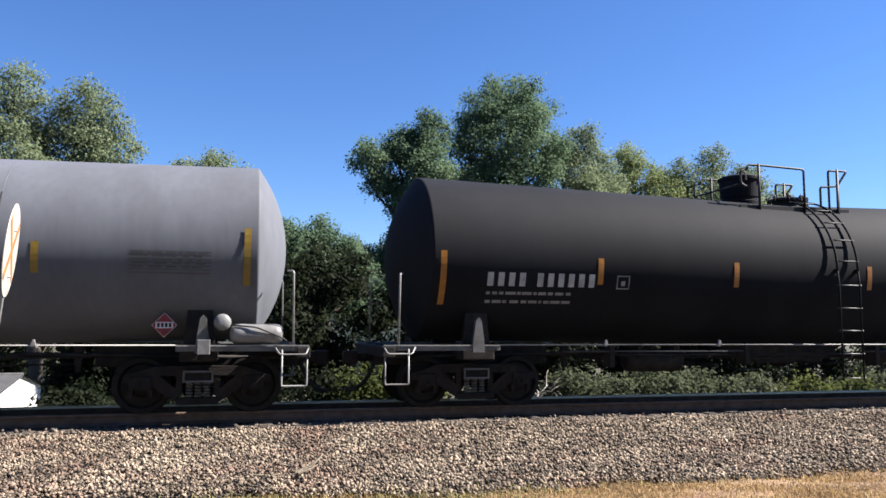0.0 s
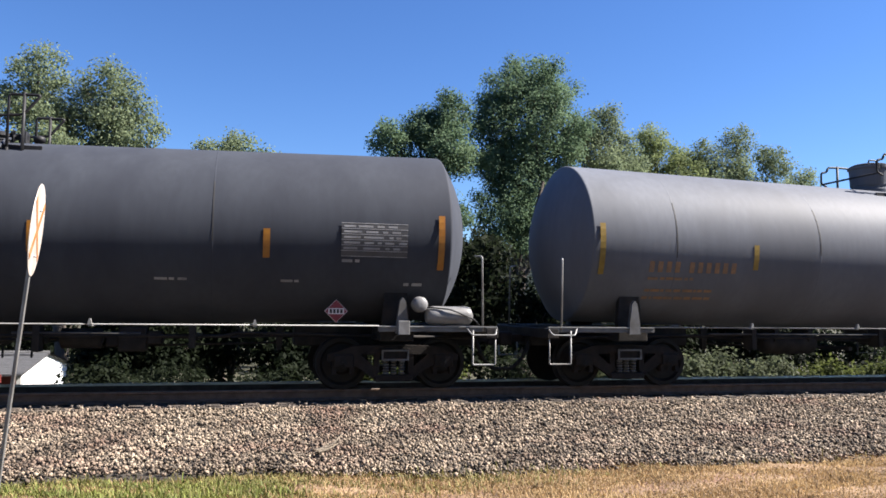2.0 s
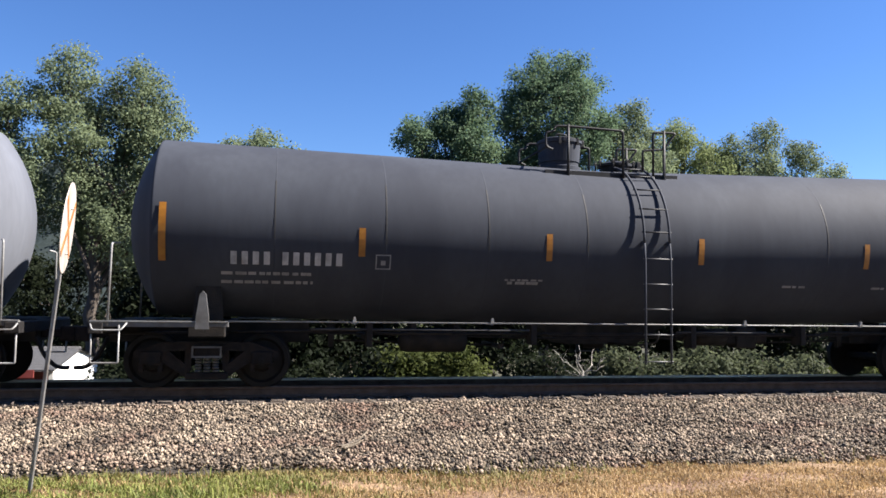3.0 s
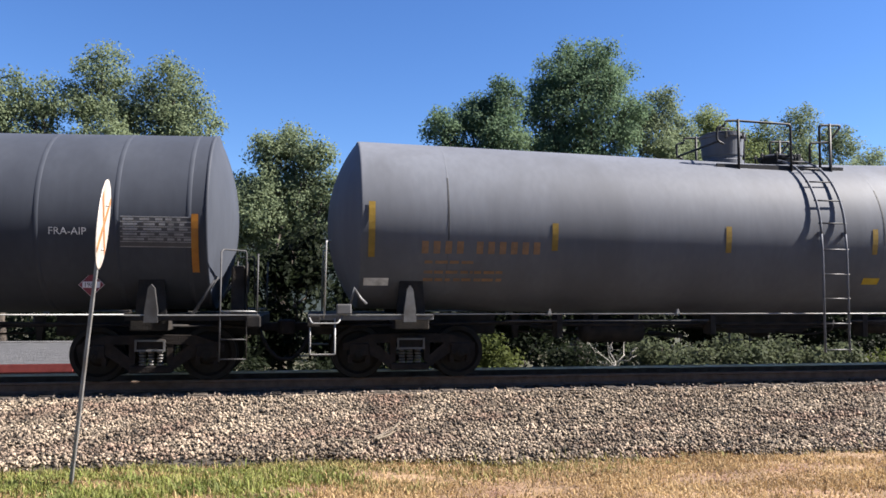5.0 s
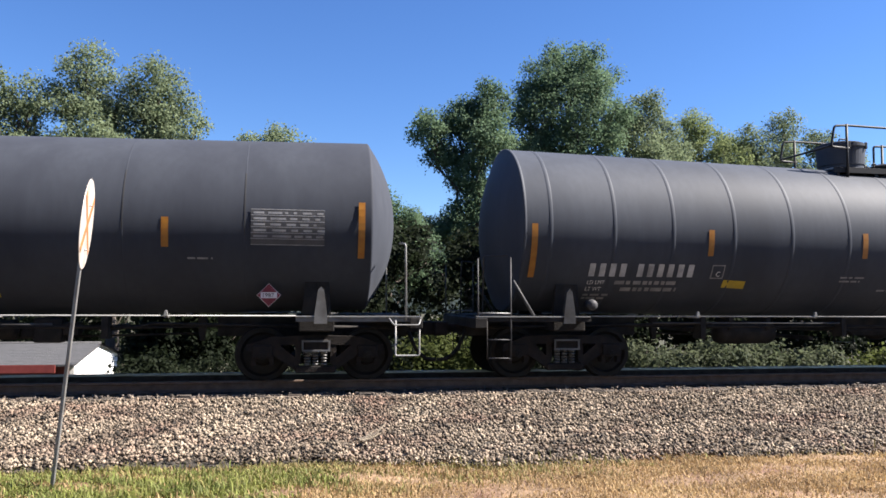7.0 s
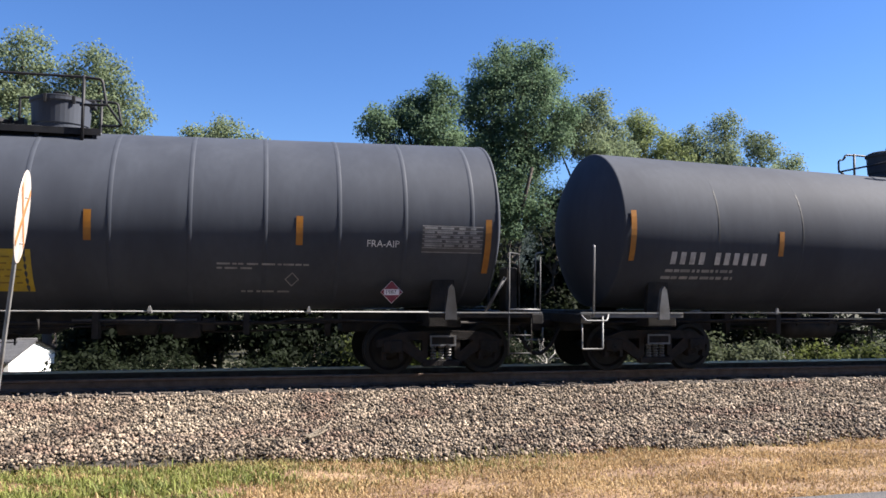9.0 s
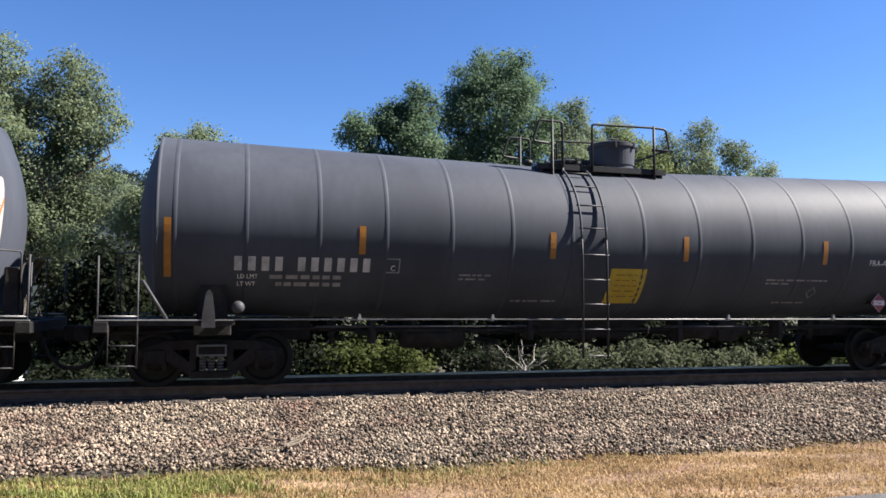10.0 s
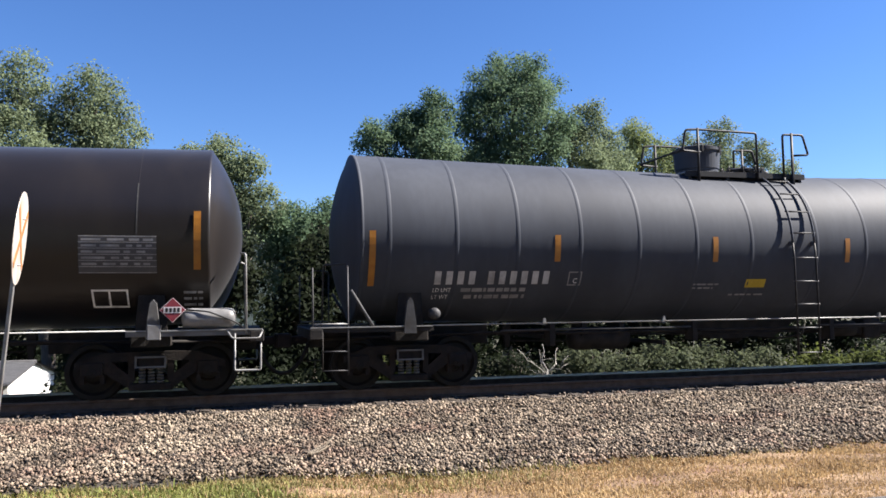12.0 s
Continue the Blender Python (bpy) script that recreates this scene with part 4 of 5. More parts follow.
def top_gear(parent, sx, paint, style, gear):
    """Platform with rails, valve housing, manway hatch; gear moves it all along the car."""
    zt = axis_z(0) + R
    s = sx
    key = "%s%d%.2f" % (style, s, gear)

    def at_x(x):
        return x * s + gear

    def span(a, b):
        return sorted((at_x(a), at_x(b)))

    if style == "ribbed":
        post_l, post_r, short_a, short_b, house_x, house_r, d0, d1 = -1.2, 0.18, 0.82, 1.04, -0.7, 0.46, -1.48, 1.34
        lift, foot, hatch_x = 0.0, 3.96, 0.38
        long_rail = [(post_l + 0.05, 4.52), (post_l - 0.36, 4.54), (post_l - 0.28, 4.97), (post_l, 4.99), (post_r, 4.97), (post_r, 4.0)]
        short_rail = [(short_a, 3.98), (short_a, 4.97), (short_b + 0.27, 4.98), (short_b + 0.4, 4.56), (short_b, 4.53)]
    else:
        post_l, post_r, short_a, short_b, house_x, house_r, d0, d1 = -0.85, 0.27, 0.9, 1.13, -0.72, 0.4, -1.3, 1.42
        lift, foot, hatch_x = -0.12, 3.87, 0.47
        long_rail = [(-1.16, 4.52), (-1.3, 4.58), (-1.3, 4.84), (-1.14, 4.87), (-1.11, 4.98), (post_l, 4.99), (post_r, 4.96), (post_r, 4.0)]
        short_rail = [(short_a, 3.98), (short_a, 4.97), (1.38, 4.98), (1.12, 4.64), (0.68, 4.6), (0.68, 4.2)]
    zd = zt + lift
    long_rail = [(x, z + lift) for x, z in long_rail]
    short_rail = [(x, z + lift) for x, z in short_rail]
    for side in (-1, 1):
        y = side * 0.84
        deck = part("platform", "platform%d" % side + key, lambda bm: box(bm, *span(d0 + 0.05, d1 - 0.05), min(side * 0.4, side * 0.78), max(side * 0.4, side * 0.78), zd - 0.05, zd - 0.01, 0.008), PALE_STEEL, parent, "worn steel platform beside the valves")
        for k in range(4):
            part("bearer", "bearer" + style, lambda bm: box(bm, -0.03, 0.03, -0.2, 0.2, zd - 0.2, zd - 0.05), RAILING, deck, at=(at_x(d0 + 0.1 + k * (d1 - d0 - 0.2) / 3), side * 0.6, 0))
        part("platform_edge", "platform_edge%d" % side + key, lambda bm: box(bm, *span(d0, d1), side * 0.8 - 0.02, side * 0.8 + 0.02, zd - 0.13, zd - 0.02), RAILING, parent)
        part("hand_rail", "hand_rail_long%d" % side + key, lambda bm: pipe(bm, rounded([(at_x(x), y, z) for x, z in long_rail], 0.06), 0.024, 7), RAILING, parent, "black pipe hand rail")
        part("rail_post", "rail_post%d" % side + key, lambda bm: pipe(bm, [(at_x(post_l), y, 5.02 + lift), (at_x(post_l), y, foot - 0.08)], 0.028, 7), RAILING, parent)
        part("hand_rail", "hand_rail_short%d" % side + key, lambda bm: pipe(bm, rounded([(at_x(x), y, z) for x, z in short_rail], 0.06), 0.024, 7), RAILING, parent, "black pipe hand rail")
        part("rail_post", "rail_post_short%d" % side + key, lambda bm: pipe(bm, [(at_x(short_b), y, 5.01 + lift), (at_x(short_b), y, foot - 0.1), (at_x(short_a), y, foot - 0.1), (at_x(short_a), y, foot + 0.1)], 0.028, 7), RAILING, parent)
    end_x = long_rail[1][0]
    part("hand_rail", "hand_rail_end" + key, lambda bm: pipe(bm, [(at_x(end_x), -0.84, 4.56 + lift), (at_x(end_x), 0.84, 4.56 + lift)], 0.022, 7), RAILING, parent)
    hr = house_r
    dome = part("valve_housing", "valve_housing" + style, lambda bm: lathe(bm, [(zt - 0.1, hr + 0.02), (zt + 0.04, hr + 0.02), (zt + 0.06, hr - 0.02), (zt + 0.13, hr - 0.02), (zt + 0.14, hr), (zt + 0.5, hr + 0.02), (zt + 0.52, hr + 0.05), (zt + 0.57, hr + 0.05), (zt + 0.58, hr)], 40, smooth=False), paint, parent, "steel valve housing", at=(at_x(house_x), 0, 0))
    part("housing_lid", "housing_lid" + style, lambda bm: lathe(bm, [(zt + 0.582, hr), (zt + 0.6, hr), (zt + 0.63, hr - 0.07), (zt + 0.64, 0.05)], 40, smooth=False), RAILING, dome)
    part("lid_handle", "lid_handle", lambda bm: pipe(bm, rounded([(-0.12, -0.1, zt + 0.6), (-0.1, -0.1, zt + 0.72), (0.1, -0.1, zt + 0.72), (0.12, -0.1, zt + 0.6)], 0.04), 0.018, 6), RAILING, dome)
    part("hinge", "hinge" + style, lambda bm: box(bm, hr - 0.04, hr + 0.1, -0.1, 0.1, zt + 0.48, zt + 0.62, 0.015), RAILING, dome)
    for k in range(3):
        a = -1.9 + k * 0.9
        part("lid_latch", "lid_latch", lambda bm: box(bm, -0.025, 0.025, -0.02, 0.02, zt + 0.46, zt + 0.6, 0.006), RAILING, dome, at=((hr + 0.05) * math.cos(a), (hr + 0.05) * math.sin(a), 0))
    hatch = part("manway_hatch", "manway_hatch", lambda bm: lathe(bm, [(zt - 0.1, 0.28), (zt + 0.12, 0.28), (zt + 0.12, 0.35), (zt + 0.17, 0.35), (zt + 0.18, 0.32), (zt + 0.22, 0.2), (zt + 0.23, 0.03)], 36, smooth=False), RAILING, parent, "round black manway hatch", at=(at_x(hatch_x), 0, 0))
    for k in range(8):
        a = k * math.pi / 4 + 0.3
        part("eye_bolt", "eye_bolt", lambda bm: (pipe(bm, [(0, 0, zt + 0.02), (0, 0, zt + 0.24)], 0.018, 6), box(bm, -0.035, 0.035, -0.03, 0.03, zt + 0.17, zt + 0.21)), RAILING, hatch, at=(0.38 * math.cos(a), 0.38 * math.sin(a), 0))
    part("hatch_hinge", "hatch_hinge", lambda bm: (box(bm, 0.28, 0.52, -0.06, 0.06, zt + 0.1, zt + 0.19, 0.01), box(bm, 0.44, 0.52, -0.12, 0.12, zt - 0.05, zt + 0.24, 0.01)), RAILING, hatch)
    part("relief_valve", "relief_valve", lambda bm: lathe(bm, [(zt - 0.05, 0.07), (zt + 0.12, 0.07), (zt + 0.12, 0.1), (zt + 0.2, 0.1), (zt + 0.23, 0.04)], 14), RAILING, parent, at=(at_x(1.12), 0.2, 0))


def side_frame(bm):
    """A cast side frame, at y = 0, about the truck's centre, with its window open."""
    for s in (-1, 1):
        prism(bm, [(s * 0.0, 0.64), (s * 0.62, 0.62), (s * 1.16, 0.5), (s * 1.16, 0.62), (s * 0.72, 0.77), (0.0, 0.79)], -0.07, 0.07)
        prism(bm, [(s * 0.32, 0.18), (s * 0.74, 0.46), (s * 0.72, 0.63), (s * 0.6, 0.62), (s * 0.26, 0.34)], -0.06, 0.06)
        box(bm, s * 0.3 - 0.05, s * 0.3 + 0.05, -0.06, 0.06, 0.3, 0.65)
        box(bm, s * 0.89 - 0.17, s * 0.89 + 0.17, -0.1, 0.1, 0.4, 0.62, 0.02)
        for d in (-0.15, 0.15):
            box(bm, s * 0.89 + d - 0.035, s * 0.89 + d + 0.035, -0.07, 0.07, 0.28, 0.42)
    box(bm, -0.34, 0.34, -0.09, 0.09, 0.15, 0.27, 0.02)


def coil(bm):
    for k in range(5):
        z = 0.275 + k * 0.05
        lathe(bm, [(z, 0.045), (z + 0.012, 0.058), (z + 0.026, 0.058), (z + 0.036, 0.045)], 12)


def wheelset_mesh(bm):
    lathe(bm, [(-1.12, 0.075), (1.12, 0.075)], 14, "y")
    for s in (-1, 1):
        lathe(bm, [(s * y, r) for y, r in ((0.67, 0.1), (0.67, 0.485), (0.705, 0.485), (0.72, 0.46), (0.82, 0.452), (0.82, 0.38), (0.765, 0.34), (0.765, 0.2), (0.84, 0.16), (0.84, 0.08))], 36, "y", (0, 0, 0), False)
    for s in (-1, 1):
        for k in range(3):
            a = k * 2.094
            box(bm, 0.03 * math.cos(a) - 0.015, 0.03 * math.cos(a) + 0.015, s * 1.13 - 0.02, s * 1.13 + 0.02, 0.03 * math.sin(a) - 0.015, 0.03 * math.sin(a) + 0.015)


WHEELSETS = []


def truck(parent, x):
    t = part("truck", "truck_bolster", lambda bm: (box(bm, -0.22, 0.22, -1.16, 1.16, 0.52, 0.72, 0.03), lathe(bm, [(0.72, 0.3), (0.86, 0.3)], 20)), TRUCK_STEEL, parent, "four-wheel freight truck of dark rusty steel", at=(x, 0, 0))
    for s in (-1, 1):
        part("side_frame", "side_frame", side_frame, TRUCK_STEEL, t, at=(0, s * 1.0, 0))
        for dx in (-0.14, 0.0, 0.14):
            part("coil_spring", "coil_spring", coil, SPRING, t, "grey coil spring", at=(dx, s * 1.02, 0))
        part("bolster_end", "bolster_end", lambda bm: (box(bm, -0.24, 0.24, -0.012, 0.012, 0.52, 0.55), box(bm, -0.24, 0.24, -0.012, 0.012, 0.68, 0.71), box(bm, -0.24, -0.21, -0.012, 0.012, 0.55, 0.68), box(bm, 0.21, 0.24, -0.012, 0.012, 0.55, 0.68)), GREY_STEEL, t, "pale worn rim of the bolster end", at=(0, s * 1.175, 0))
    for dx in (-0.89, 0.89):
        w = part("wheelset", "wheelset", wheelset_mesh, WHEEL_STEEL, t, "pair of dark steel wheels on an axle", at=(dx, 0, 0.455))
        WHEELSETS.append((w, dx))
        part("brake_beam", "brake_beam", lambda bm: box(bm, -0.05, 0.05, -0.95, 0.95, 0.3, 0.4), TRUCK_STEEL, t, at=(dx * 0.42, 0, 0))
    return t


def end_gear(car, e, style):
    """All that hangs at one end of a car; e is -1 or 1 along x."""
    part("stub_sill", "stub_sill%d" % e, lambda bm: (box(bm, min(5.6 * e, 9.0 * e), max(5.6 * e, 9.0 * e), -0.33, 0.33, 0.74, 1.12, 0.02), box(bm, e * 7.3 - 0.3, e * 7.3 + 0.3, -1.3, 1.3, 0.86, 1.12, 0.02)), FRAME_BLACK, car, "sooty black stub sill and bolster")
    for s in (-1, 1):
        part("tank_saddle", "saddle%d" % e, lambda bm: prism(bm, [(e * 7.3 - 0.25, 1.1), (e * 7.3 + 0.25, 1.1), (e * 7.3 + 0.2, 1.7), (e * 7.3 - 0.2, 1.7)], -0.06, 0.06), FRAME_BLACK, car, at=(0, s * 1.1, 0))
    part("end_sill", "end_sill%d" % e, lambda bm: box(bm, min(8.86 * e, 9.08 * e), max(8.86 * e, 9.08 * e), -1.5, 1.5, 0.92, 1.1, 0.015), FRAME_BLACK, car)
    part("walkway", "walkway%d" % e, lambda bm: box(bm, min(8.3 * e, 8.85 * e), max(8.3 * e, 8.85 * e), -1.45, 1.45, 1.1, 1.13), FRAME_BLACK, car)
    part("coupler", "coupler%d" % e, lambda bm: (box(bm, min(8.9 * e, 9.35 * e), max(8.9 * e, 9.35 * e), -0.08, 0.08, 0.8, 0.95, 0.02), box(bm, min(9.3 * e, 9.56 * e), max(9.3 * e, 9.56 * e), -0.16 + 0.06 * e, 0.1 + 0.06 * e, 0.74, 1.0, 0.03)), TRUCK_STEEL, car, "knuckle coupler of dark rusty steel")
    part("air_hose", "air_hose%d" % e, lambda bm: pipe(bm, rounded([(e * 9.0, -0.35, 0.82), (e * 9.14, -0.33, 0.5), (e * 9.34, -0.3, 0.3), (e * 9.53, -0.28, 0.3)], 0.1), 0.036, 8), FRAME_BLACK, car, "black rubber air hose")
    for s in (-1, 1):
        y = s * 1.47
        part("side_sill", "side_sill%d%d" % (e, s), lambda bm: box(bm, min(6.95 * e, 9.06 * e), max(6.95 * e, 9.06 * e), min(y, y - s * 0.12), max(y, y - s * 0.12), 1.03, 1.11, 0.008), GREY_STEEL if style == "smooth" else FRAME_BLACK, car, "worn channel along the end walkway")
        part("sill_lip", "sill_lip%d%d" % (e, s), lambda bm: box(bm, min(6.95 * e, 9.06 * e), max(6.95 * e, 9.06 * e), y - 0.02, y + 0.02, 1.112, 1.132), HANDRAIL, car, "pale worn edge")
        part("lift_lug", "lift_lug%d%d" % (e, s), lambda bm: prism(bm, [(7.36 * e - 0.11, 1.0), (7.36 * e + 0.11, 1.0), (7.36 * e + 0.1, 1.2), (7.36 * e + 0.05, 1.56), (7.36 * e, 1.62), (7.36 * e - 0.05, 1.56), (7.36 * e - 0.1, 1.2)], y - s * 0.06, y + s * 0.03), GREY_STEEL if style == "smooth" else DULL_STEEL, car, "tapered grey steel lug")
        if style == "smooth":
            part("corner_grab", "corner_grab%d%d" % (e, s), lambda bm: pipe(bm, rounded([(e * 8.7, y - s * 0.2, 2.38), (e * 8.78, y, 2.36), (e * 8.8, y, 1.05)], 0.05), 0.018, 7), HANDRAIL, car, "pale upright grab iron")
            part("step", "step%d%d" % (e, s), lambda bm: pipe(bm, rounded([(e * 8.62, y, 1.06), (e * 8.62, y, 0.46), (e * 9.03, y, 0.46), (e * 9.03, y, 1.02)], 0.03), 0.016, 6), HANDRAIL, car, "pale stirrup step")
            part("grab_bar", "grab_bar%d%d" % (e, s), lambda bm: pipe(bm, rounded([(e * 8.5, y, 1.1), (e * 8.58, y + s * 0.1, 0.98), (e * 9.0, y + s * 0.1, 0.98), (e * 9.06, y, 1.1)], 0.04), 0.015, 6), HANDRAIL, car)
        else:
            part("corner_post", "corner_post%d%d" % (e, s), lambda bm: pipe(bm, [(e * 8.44, y, 2.16), (e * 8.43, y, 0.36)], 0.015, 7), DULL_STEEL, car, "grey upright corner post")
            part("corner_post", "corner_post_out%d%d" % (e, s), lambda bm: pipe(bm, [(e * 9.03, y, 2.13), (e * 9.02, y, 0.93)], 0.015, 7), DULL_STEEL, car, "grey upright corner post")
            for z in (0.4, 0.72):
                part("step", "ladder_step%d%d%.2f" % (e, s, z), lambda bm: pipe(bm, [(e * 8.43, y, z), (e * 8.86, y, z)], 0.012, 6), DULL_STEEL, car, "grey steel step")
            part("step_hanger", "step_hanger%d%d" % (e, s), lambda bm: pipe(bm, [(e * 8.86, y, 1.05), (e * 8.86, y, 0.38)], 0.012, 6), FRAME_BLACK, car)
            part("brace", "brace%d%d" % (e, s), lambda bm: pipe(bm, [(e * 8.38, s * 1.42, 1.75), (e * 8.0, s * 1.42, 1.13)], 0.03, 6), DULL_STEEL, car, "slanting grey brace")
            part("top_bar", "top_bar%d%d" % (e, s), lambda bm: pipe(bm, rounded([(e * 8.44, y, 2.14), (e * 8.46, y - s * 0.05, 2.2), (e * 8.8, y - s * 0.5, 2.2), (e * 8.82, y - s * 0.52, 1.13)], 0.05), 0.015, 7), DULL_STEEL, car, "bent grey end rail")
            part("grab_bar", "end_rail%d%d" % (e, s), lambda bm: pipe(bm, [(e * 8.44, y, 1.18), (e * 9.03, y, 1.18)], 0.014, 6), HANDRAIL, car)


def brake_set(car, e, cylinder=True):
    """Brake cylinder and air reservoir on the near walkway."""
    part("air_reservoir", "air_reservoir%d" % e, lambda bm: lathe(bm, [(e * x, r) for x, r in ((7.78, 0.03), (7.8, 0.12), (7.85, 0.155), (7.95, 0.165), (8.5, 0.165), (8.58, 0.15), (8.62, 0.1), (8.63, 0.03))], 20, "x", (0, -1.36, 1.31)), PALE_STEEL, car, "pale grey air reservoir")
    if cylinder:
        part("brake_cylinder", "brake_cylinder%d" % e, lambda bm: lathe(bm, [(-1.56, 0.02), (-1.56, 0.1), (-1.52, 0.135), (-1.4, 0.14), (-1.2, 0.1)], 18, "y", (e * 7.66, 0, 1.5)), PALE_STEEL, car, "round grey brake cylinder")
    part("brake_bracket", "brake_bracket%d" % e, lambda bm: box(bm, min(7.28 * e, 7.48 * e), max(7.28 * e, 7.48 * e), -1.54, -1.47, 0.98, 1.22, 0.01), PALE_STEEL, car)
    part("brake_pipe", "brake_pipe%d" % e, lambda bm: pipe(bm, rounded([(e * 7.75, -1.45, 1.46), (e * 8.2, -1.54, 1.42), (e * 8.62, -1.54, 1.25), (e * 8.75, -1.4, 1.15)], 0.08), 0.014, 6), RAILING, car)


def underbody(car):
    part("bottom_outlet", "bottom_outlet", lambda bm: (lathe(bm, [(0.62, 0.1), (0.66, 0.2), (0.82, 0.22), (0.82, 0.3), (1.2, 0.36)], 20),
                                                       prism(bm, [(-1.35, 1.08), (-0.75, 0.72), (0.75, 0.72), (1.35, 1.08)], -0.34, 0.34)), FRAME_BLACK, car, "black bottom outlet valve and skid")
    part("outlet_handle", "outlet_handle", lambda bm: pipe(bm, rounded([(0.15, -0.3, 0.74), (0.5, -0.9, 0.72), (0.75, -1.25, 0.8), (0.75, -1.3, 1.0)], 0.08), 0.02, 6), FRAME_BLACK, car)
    part("brake_rod", "brake_rod", lambda bm: (pipe(bm, [(-6.5, -0.55, 0.94), (-1.2, -0.6, 0.84), (0.4, -0.6, 0.84), (6.5, -0.55, 0.94)], 0.02, 6), pipe(bm, [(-6.8, 0.45, 0.9), (6.8, 0.45, 0.9)], 0.022, 6),
                                               pipe(bm, [(-5.2, -0.3, 0.78), (-2.1, -0.35, 0.7)], 0.02, 6), pipe(bm, [(2.2, -0.3, 0.72), (5.4, -0.3, 0.8)], 0.02, 6)), FRAME_BLACK, car)
    part("train_pipe", "train_pipe", lambda bm: pipe(bm, rounded([(-8.9, -0.8, 0.9), (-4.6, -0.95, 0.99), (-4.4, -0.95, 0.93), (4.4, -0.95, 0.93), (4.6, -0.95, 0.99), (8.9, -0.8, 0.9)], 0.1), 0.026, 6), FRAME_BLACK, car, "black air brake pipe")
    for x0, x1, z in ((-5.6, -1.7, 1.0), (1.2, 3.1, 0.98)):
        part("conduit", "conduit%.1f" % x0, lambda bm: pipe(bm, [(x0, -1.12, z), (x1, -1.12, z)], 0.02, 6), DULL_STEEL, car, "worn grey pipe under the tank")
    part("brake_valve", "brake_valve", lambda bm: (box(bm, 2.7, 3.15, -0.75, -0.4, 0.66, 1.08, 0.04), box(bm, 2.5, 2.72, -0.7, -0.45, 0.74, 0.98, 0.03), box(bm, 3.15, 3.4, -0.72, -0.42, 0.78, 1.0, 0.03),
                                                   lathe(bm, [(1.8, 0.05), (1.84, 0.17), (2.44, 0.17), (2.48, 0.05)], 14, "x", (0, -0.7, 0.88))), FRAME_BLACK, car, "black brake control valve")
    part("brake_tank", "brake_tank", lambda bm: (lathe(bm, [(-4.0, 0.04), (-3.95, 0.2), (-3.85, 0.23), (-2.85, 0.23), (-2.75, 0.2), (-2.7, 0.04)], 18, "x", (0, -0.45, 0.8)), box(bm, -3.8, -3.7, -0.7, -0.2, 0.84, 1.12), box(bm, -3.0, -2.9, -0.7, -0.2, 0.84, 1.12)), FRAME_BLACK, car, "black air tank slung under the car")
    part("brake_lever", "brake_lever", lambda bm: box(bm, -2.2, -2.12, -0.9, 0.4, 0.66, 0.74), FRAME_BLACK, car)
    for x in (-5.2, 5.35):
        part("lever_hanger", "lever_hanger", lambda bm: prism(bm, [(-0.09, 1.08), (0.07, 1.08), (0.03, 0.66), (-0.05, 0.66)], -0.35, -0.25), FRAME_BLACK, car, at=(x, 0, 0))
    for x, low in ((-4.6, 0.7), (-1.62, 0.74), (1.55, 0.68), (3.9, 0.74)):
        part("pipe_hanger", "pipe_hanger%.2f" % low, lambda bm: (box(bm, -0.05, 0.05, -1.15, -0.85, low, 1.14), box(bm, -0.08, 0.08, -0.9, 0.5, low + 0.12, low + 0.2)), FRAME_BLACK, car, at=(x, 0, 0))
    for s in (-1, 1):
        part("side_rail", "side_rail%d" % s, lambda bm: pipe(bm, [(-6.95, s * 1.5, 1.13), (6.95, s * 1.5, 1.13)], 0.012, 7), HANDRAIL, car, "pale worn pipe rail along the side")
        for x in (-4.9, -2.5, 2.4, 4.9):
            part("rail_bracket", "rail_bracket%d" % s, lambda bm: (box(bm, -0.03, 0.03, min(s * 1.1, s * 1.5), max(s * 1.1, s * 1.5), 1.1, 1.13), prism(bm, [(-0.035, 1.13), (0.035, 1.13), (0.012, 1.22), (-0.012, 1.22)], s * 1.47, s * 1.52)), HANDRAIL, car, at=(x, 0, 0))


RIBS = (-7.72, -6.52, -5.38, -4.16, -2.97, -1.76, -0.55, 0.95, 2.13, 3.27, 4.45, 5.6, 6.8, 7.92)


